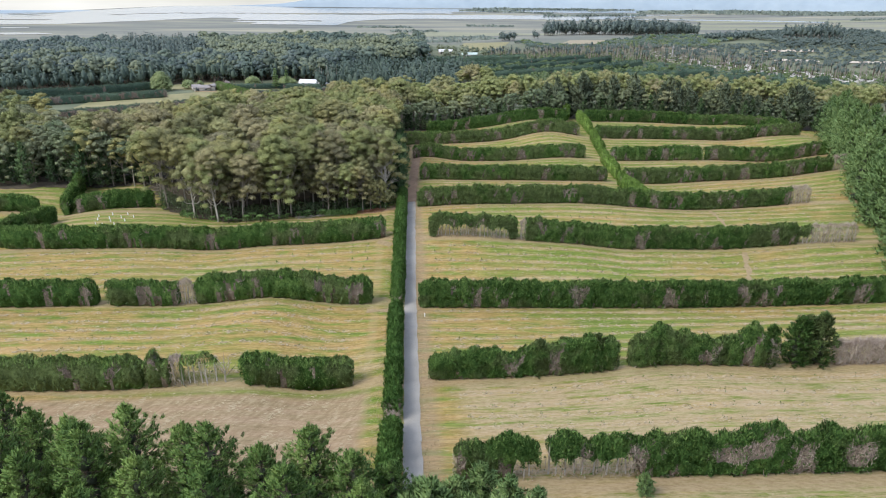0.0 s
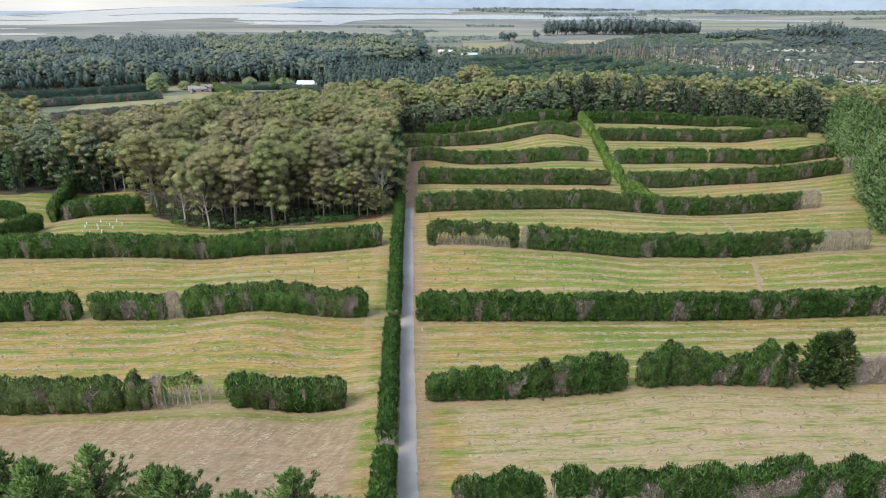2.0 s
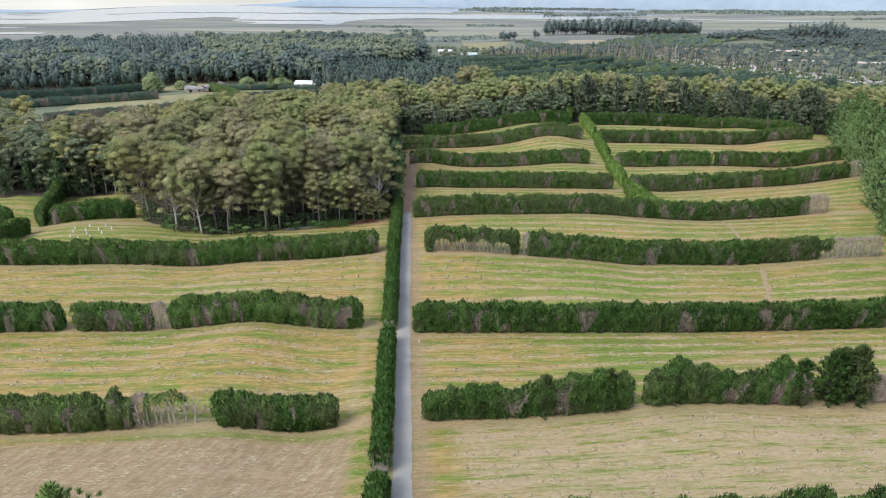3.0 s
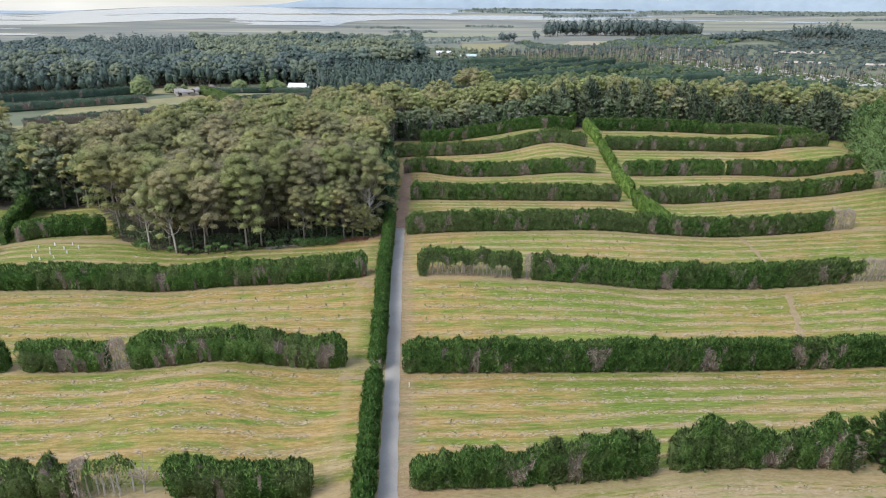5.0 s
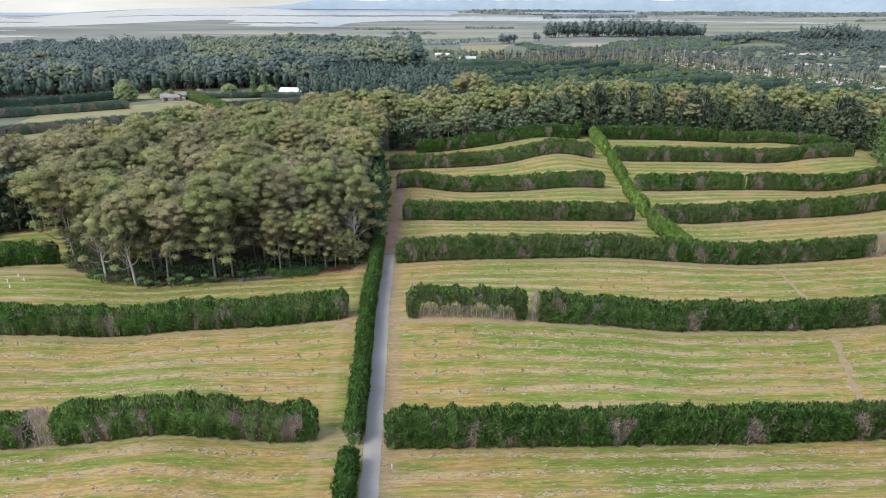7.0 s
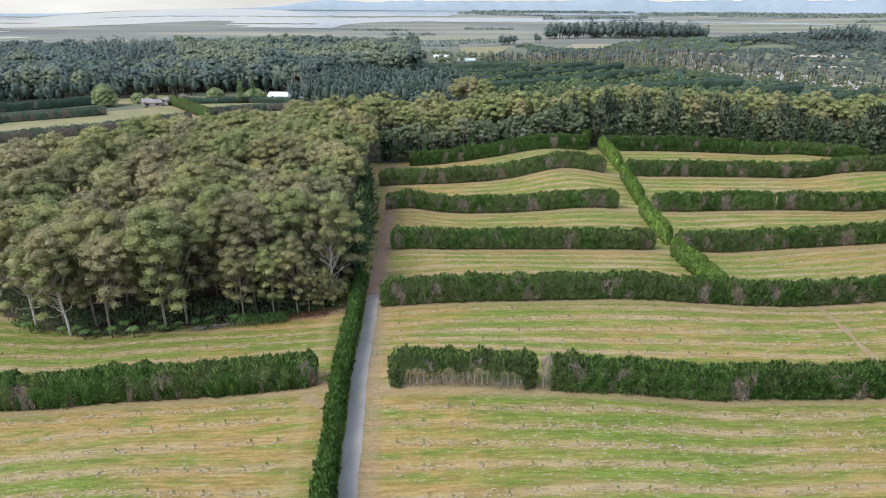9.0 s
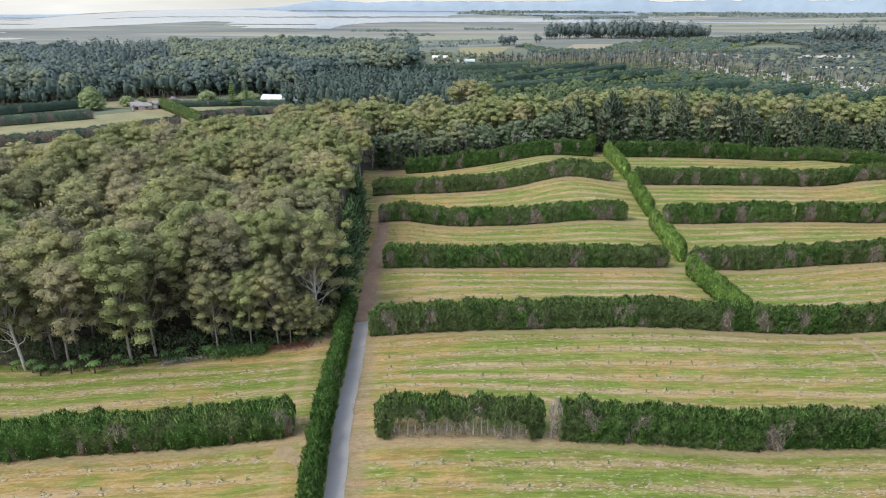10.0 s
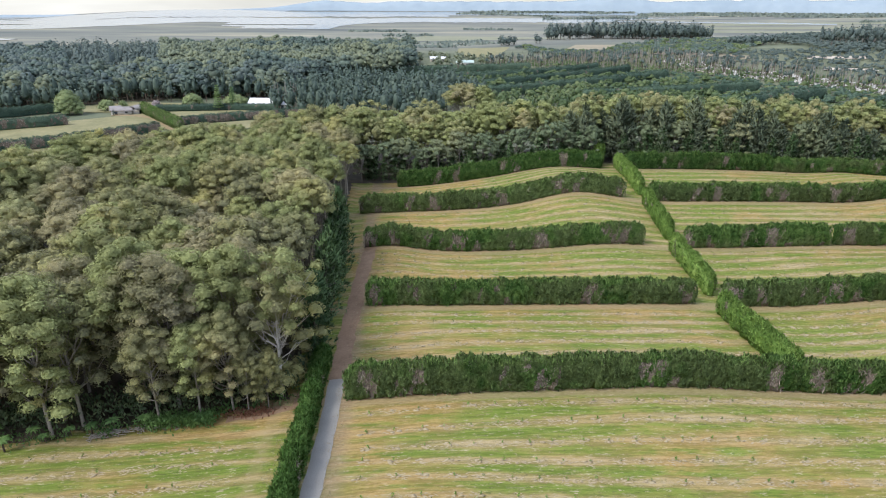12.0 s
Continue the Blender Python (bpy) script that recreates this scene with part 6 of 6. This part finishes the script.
def tiered_conifer(at, h, seed):
    """A narrow conifer with flat, even tiers of branches."""
    rng = np.random.default_rng(seed)
    top = thing("tiered_conifer", at, "tall narrow tiered conifer near the shed", "tree", "garden trees")
    wood, crown = Soup(), Soup()
    wood.add(*tube([(0, 0, -0.3), (0, 0, h * 0.6), (0, 0, h)], (0.28, 0.16, 0.04), 6))
    for k in range(11):
        f = k / 11
        z, reach = h * (0.12 + 0.84 * f), h * 0.17 * (1 - f) ** 0.8 + 0.25
        for j in range(7):
            a = j * 6.283 / 7 + k * 0.5
            way = np.array((math.cos(a), math.sin(a), 0.22))
            q = np.array((0, 0, z)) + way * np.linspace(0.15, 1.0, 7)[:, None] * reach
            q = np.repeat(q, 5, 0) + rng.normal(0, 0.13, (35, 3))
            crown.add(*flecks(q, np.tile((way[0] * 0.3, way[1] * 0.3, 1.0), (35, 1)), 0.55, rng, 0.4))
    part("trunk", wood.mesh("trunk", [M_BARK_DARK], True), top)
    part("crown", crown.mesh("crown", [M_PINE_SIDE]), top)
    return top


rng = np.random.default_rng(62)
spire = tiered_conifer(at_ground(-90.5, 446), 15.0, 63)
stand([spire], np.array([-83.5]), np.array([449.0]), rng, 0.88, 0.92)

# pale bare trunks beside the shed
soup = Soup()
for k in range(16):
    tx2, ty2 = rng.uniform(-66, -50), rng.uniform(452, 470)
    z0 = float(ground_z(tx2, ty2))
    soup.add(*tube([(tx2, ty2, z0 - 0.3), (tx2 + rng.normal(0, 0.5), ty2, z0 + rng.uniform(11, 15))], (0.26, 0.12), 5))
tagged(new("bare_trunks", soup.mesh("bare_trunks", [M_BARK])), "pale bare trunks at the edge of the pine plantation", "dead trees", kind="stuff")


# ---- far woods ----
def far_woods(name, poly, step, seed, h, r, mats, label, cards_each=30, thin=1.0, bottom=0.35, cone=0.0):
    """Many crowns as one object, each a heap of leaf sprays round a small heart."""
    x, y, rng = scatter(poly, step, seed, 0.6)
    keep = rng.uniform(0, 1, len(x)) < thin
    x, y = x[keep], y[keep]
    n = len(x)
    if n == 0:
        return None
    th = h * rng.uniform(0.6, 1.15, n) * (1 + 0.12 * wave(x + 0.5 * y, seed, 60.0))
    tr = r * rng.uniform(0.7, 1.35, n)
    c = np.stack([x, y, ground_z(x, y) + th * (1 + bottom) / 2], 1)
    half = th * (1 - bottom) / 2
    d = unit(rng.normal(0, 1, (n * cards_each, 3)) + np.array((0, -0.15, 0.35)))
    k = np.repeat(np.arange(n), cards_each)
    taper = 1 - cone * np.clip(d[:, 2:] + 0.2, 0, 1)
    pts = c[k] + d * np.stack([tr[k], tr[k], half[k]], 1) * rng.uniform(0.6, 0.98, (len(k), 1)) * np.hstack([taper, taper, taper * 0 + 1])
    soup = Soup()
    soup.add(*cards(pts, d, r * 0.52, r * 0.36, rng, up=0.3, spread=0.45), soft=d + np.array((0, 0, 0.25)) + rng.normal(0, 0.25, (len(d), 3)))
    slim = 1 - cone * np.clip(BALL_V[:, 2:] + 0.2, 0, 1)
    b = (c[:, None] + (BALL_V * np.hstack([slim, slim, slim * 0 + 1]))[None] * np.stack([tr, tr, half], 1)[:, None] * rng.uniform(0.42, 0.66, (n, len(BALL_V), 1))).reshape(-1, 3)
    f = (BALL_F[None] + (np.arange(n) * len(BALL_V))[:, None, None]).reshape(-1, 3)
    soup.add(b, f)
    pole = np.stack([c + np.array((-0.25, 0, 0)), c + np.array((0.25, 0, 0)), c + np.array((0.25, 0, 0)), c + np.array((-0.25, 0, 0))], 1)
    pole[:, 2:, 2] = ground_z(x, y)[:, None] - 0.5
    soup.add(pole.reshape(-1, 3), np.arange(4 * n).reshape(n, 4), 1)
    ob = new(name, soup.mesh(name, mats, True))
    return tagged(ob, label, "woods", kind="stuff")


FAR_FOREST = [(-420, 372), (-300, 396), (-213, 436), (-184, 468), (-132, 494), (-72, 502), (-30, 565), (18, 738), (26, 930), (-71, 890), (-195, 975), (-283, 910), (-381, 890),
                         (-350, 715), (-340, 640), (-430, 560)]
floor_patch(FAR_FOREST, M_LITTER, LITTER, 14.0, 0.3)
OLIVE_HILL = [(-270, 870), (-147, 944), (22, 930), (20, 640), (-55, 560), (-150, 560), (-178, 610)]
MIXED_BAND = [(-335, 600), (-235, 590), (-178, 610), (-150, 560), (-55, 560), (-66, 490), (-150, 492), (-200, 462), (-300, 440), (-345, 480)]
DARK_BLOCK = [(-395, 870), (-270, 870), (-178, 610), (-235, 590)]
OUTER_EDGE = [(-440, 560), (-345, 480), (-335, 600), (-235, 590), (-395, 870), (-470, 800)]
FRONT_ROWS = [(-420, 385), (-300, 402), (-236, 420), (-186, 440), (-150, 476), (-75, 484), (-56, 510), (-66, 545), (-150, 532), (-205, 482), (-300, 452), (-430, 420)]
puffy_woods("far_woods", OLIVE_HILL, 8.6, 71, 18.5, 6.0, [M_FAR, M_INNER_SHADE], "billowing olive eucalypt forest on a distant rise", 12, 7, 1.2, 0.0)
puffy_woods("far_woods", MIXED_BAND, 8.4, 72, 16.5, 5.6, [M_FAR, M_STAND, M_INNER_SHADE], "mixed distant eucalypt and pine forest", 12, 7, 1.2, 0.0)
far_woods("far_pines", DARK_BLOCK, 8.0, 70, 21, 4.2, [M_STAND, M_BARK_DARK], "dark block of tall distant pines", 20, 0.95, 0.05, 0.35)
puffy_woods("far_woods", OUTER_EDGE, 10.0, 69, 15.0, 6.0, [M_STAND, M_FAR, M_INNER_SHADE], "hazy mixed trees at the forest's edge", 9, 7, 1.4, 0.0)
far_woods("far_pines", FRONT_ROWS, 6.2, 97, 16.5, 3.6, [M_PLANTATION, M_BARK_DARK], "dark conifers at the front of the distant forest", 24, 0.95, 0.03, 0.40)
far_woods("far_pines", [(-66, 440), (-62, 500), (-50, 560), (-10, 640), (-20, 575), (45, 560), (60, 500), (62, 440), (20, 415), (-30, 420)],
          6.4, 73, 15.5, 3.4, [M_PLANTATION, M_BARK_DARK], "dark green pine plantation in the middle distance", 26, 0.92, 0.03, 0.45)
far_woods("far_woods", [(60, 470), (60, 440), (130, 400), (260, 360), (330, 360), (330, 420), (240, 440), (190, 470), (110, 500)],
          7.0, 74, 8, 4.0, [M_SCRUB, M_BARK], "low green scrub between distant belts", 26, 0.8, 0.05)
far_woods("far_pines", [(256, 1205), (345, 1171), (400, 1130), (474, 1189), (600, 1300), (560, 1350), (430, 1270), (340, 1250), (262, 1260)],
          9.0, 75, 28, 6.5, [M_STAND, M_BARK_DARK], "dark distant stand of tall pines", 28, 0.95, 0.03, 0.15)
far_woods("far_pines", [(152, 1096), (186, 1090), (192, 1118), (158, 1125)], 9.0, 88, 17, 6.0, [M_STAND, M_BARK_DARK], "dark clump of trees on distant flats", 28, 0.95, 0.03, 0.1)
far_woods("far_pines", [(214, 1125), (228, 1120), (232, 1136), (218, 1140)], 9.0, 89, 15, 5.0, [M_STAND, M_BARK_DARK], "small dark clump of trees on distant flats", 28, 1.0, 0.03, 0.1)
THIN = [(88, 708), (163, 698), (200, 642), (236, 603), (273, 538), (318, 465), (420, 440), (430, 480), (345, 510), (320, 548), (292, 622), (283, 745), (200, 790), (100, 770)]
far_woods("far_pines", THIN, 6.0, 76, 11.5, 2.1, [M_STAND, M_BARK_DARK], "thin distant pines on cleared ground", 18, 0.30, 0.45, 0.2)
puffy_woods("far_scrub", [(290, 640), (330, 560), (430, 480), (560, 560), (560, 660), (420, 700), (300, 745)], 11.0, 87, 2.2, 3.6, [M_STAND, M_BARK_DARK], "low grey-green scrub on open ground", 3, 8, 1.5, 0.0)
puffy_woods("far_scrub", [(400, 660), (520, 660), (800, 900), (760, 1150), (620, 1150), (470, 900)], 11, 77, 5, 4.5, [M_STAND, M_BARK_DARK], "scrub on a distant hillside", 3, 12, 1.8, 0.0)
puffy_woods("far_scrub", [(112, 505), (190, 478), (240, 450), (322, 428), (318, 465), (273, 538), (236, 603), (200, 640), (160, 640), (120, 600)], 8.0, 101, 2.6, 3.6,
            [M_FAR_HAZED, M_SCRUB, M_INNER_SHADE], "low dark green growth between tall belts", 4, 7, 1.2, 0.0)
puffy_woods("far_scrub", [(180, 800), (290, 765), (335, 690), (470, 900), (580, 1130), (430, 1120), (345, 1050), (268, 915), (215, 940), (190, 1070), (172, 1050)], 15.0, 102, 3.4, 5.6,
            [M_FAR, M_SCRUB, M_INNER_SHADE], "patchy grey-green scrub over distant open ground", 5, 7, 1.9, 0.0)
puffy_woods("far_scrub", THIN, 9.5, 99, 2.2, 3.6, [M_SCRUB, M_INNER_SHADE], "low scrub under thin distant pines", 4, 5, 1.2, 0.0)
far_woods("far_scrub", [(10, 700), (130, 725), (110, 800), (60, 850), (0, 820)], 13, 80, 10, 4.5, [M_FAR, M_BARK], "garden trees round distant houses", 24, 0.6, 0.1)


def tree_bands(seed, count, r0, r1, az0, az1, h, label):
    """Far belts and copses on the plain, as one object."""
    rng = np.random.default_rng(seed)
    soup = Soup()
    for k in range(count):
        r, a = r0 * (r1 / r0) ** rng.uniform(0, 1), radians(rng.uniform(az0, az1))
        x, y = r * math.sin(a), r * math.cos(a)
        ln, turn = r * rng.uniform(0.01, 0.09), rng.normal(0.0, 0.25)
        n = int(40 + ln * 0.9)
        s = rng.uniform(-1, 1, n)
        px, py = x + s * ln * math.cos(turn), y + s * ln * math.sin(turn) + rng.normal(0, 7, n)
        hh = h * rng.uniform(0.6, 1.3) * (0.75 + 0.25 * np.sin(s * 9 + k)) * rng.uniform(0.3, 1.0, n)
        pts = np.stack([px, py, ground_z(px, py) + hh * 0.75], 1)
        soup.add(*cards(pts, np.stack([s * 0.3, s * 0 - 0.8, s * 0 + 0.7], 1), 0.0036 * r + 2.0, 0.0024 * r + 1.5, rng, spread=0.5))
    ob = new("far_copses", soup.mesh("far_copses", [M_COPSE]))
    return tagged(ob, label, "trees", kind="stuff")


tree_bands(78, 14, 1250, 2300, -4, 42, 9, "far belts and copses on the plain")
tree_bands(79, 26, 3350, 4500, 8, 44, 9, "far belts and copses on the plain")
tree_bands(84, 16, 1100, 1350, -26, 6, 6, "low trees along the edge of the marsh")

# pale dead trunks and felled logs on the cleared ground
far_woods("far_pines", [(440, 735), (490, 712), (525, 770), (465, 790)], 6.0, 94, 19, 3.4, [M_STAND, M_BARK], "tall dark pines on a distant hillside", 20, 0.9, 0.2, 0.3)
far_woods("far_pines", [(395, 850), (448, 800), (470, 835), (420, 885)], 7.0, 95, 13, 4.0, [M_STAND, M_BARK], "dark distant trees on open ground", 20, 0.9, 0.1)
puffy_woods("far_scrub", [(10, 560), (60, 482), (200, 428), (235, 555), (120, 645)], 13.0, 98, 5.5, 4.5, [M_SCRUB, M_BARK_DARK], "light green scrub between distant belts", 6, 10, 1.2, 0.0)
drape("clearing", [(238, 668), (250, 641), (267, 570), (301, 512), (336, 487), (420, 452)], 3.0, M_SAND, 0.35, "pale sandy strip of cleared ground", "clearing", 4.0, 5, 2.2)
wx, wy, rng = scatter(THIN, 6.0, 82)
soup = Soup()
for a, b in zip(wx, wy):
    z0 = float(ground_z(a, b))
    hh = rng.uniform(6, 11.5)
    soup.add(*tube([(a, b, z0 - 0.3), (a + rng.normal(0, 0.3), b, z0 + hh)], (0.22, 0.12), 4))
tagged(new("bare_trunks", soup.mesh("bare_trunks", [M_BARK])), "pale bare trunks standing on cleared ground", "dead trees", kind="stuff")
wx, wy, rng = scatter([(255, 700), (258, 619), (266, 573), (296, 510), (316, 466), (420, 445), (425, 470), (345, 500), (318, 541), (288, 611), (276, 730)], 3.3, 83)
soup = Soup()
for a, b in zip(wx, wy):
    z0 = float(ground_z(a, b))
    w, ln = rng.uniform(0, 3.14), rng.uniform(1.5, 5)
    soup.add(*tube([(a, b, z0 + 0.3), (a + ln * math.cos(w), b + ln * 0.4 * math.sin(w), z0 + rng.uniform(0.3, 1.5))], (0.60, 0.40), 4))
tagged(new("felled_logs", soup.mesh("felled_logs", [M_LOG])), "sun-bleached felled logs and slash", "logs", kind="stuff")

# slender pylons on the plain
for a, b, hh in ((262, 628, 14), (905, 1330, 30)):
    py = thing("pylon", at_ground(a, b), "slender grey steel mast on the plain", "pylon", "masts")
    s = Soup()
    s.add(*tube([(0, 0, -0.5), (0, 0, hh)], (0.35, 0.2), 6))
    part("mast", s.mesh("mast", [M_STEEL]), py)
    s = Soup()
    s.add(*box((-1.6, -0.15, hh * 0.86), (1.6, 0.15, hh * 0.89)))
    part("crossarm", s.mesh("crossarm", [M_STEEL]), py)

# ---- hills on the skyline ----
def ridge(name, az0, az1, dist, peaks, base, seed, label):
    """A range of hills. peaks: (bearing, height, half width in degrees)."""
    a = np.arange(az0, az1, 0.1)
    h = np.full(len(a), 6.0)
    for at, up, half in peaks:
        h = h + up * np.exp(-((a - at) / half) ** 2)
    h = h * (1 + 0.08 * wave(a, seed, 6.1) + 0.02 * wave(a, seed + 4, 1.9)) * ease((a - az0) / 3) * ease((az1 - a) / 3)
    rows = []
    for k, (dr, f) in enumerate(((0, 0.0), (40, 0.45), (90, 0.85), (140, 1.0), (260, 0.2))):
        r = dist + dr
        rows.append(np.stack([r * np.sin(np.radians(a)), r * np.cos(np.radians(a)), base + h * f - (15 if k == 0 else 0)], 1))
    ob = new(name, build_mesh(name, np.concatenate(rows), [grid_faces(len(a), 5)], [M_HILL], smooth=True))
    return tagged(ob, label, "hills", kind="structure")


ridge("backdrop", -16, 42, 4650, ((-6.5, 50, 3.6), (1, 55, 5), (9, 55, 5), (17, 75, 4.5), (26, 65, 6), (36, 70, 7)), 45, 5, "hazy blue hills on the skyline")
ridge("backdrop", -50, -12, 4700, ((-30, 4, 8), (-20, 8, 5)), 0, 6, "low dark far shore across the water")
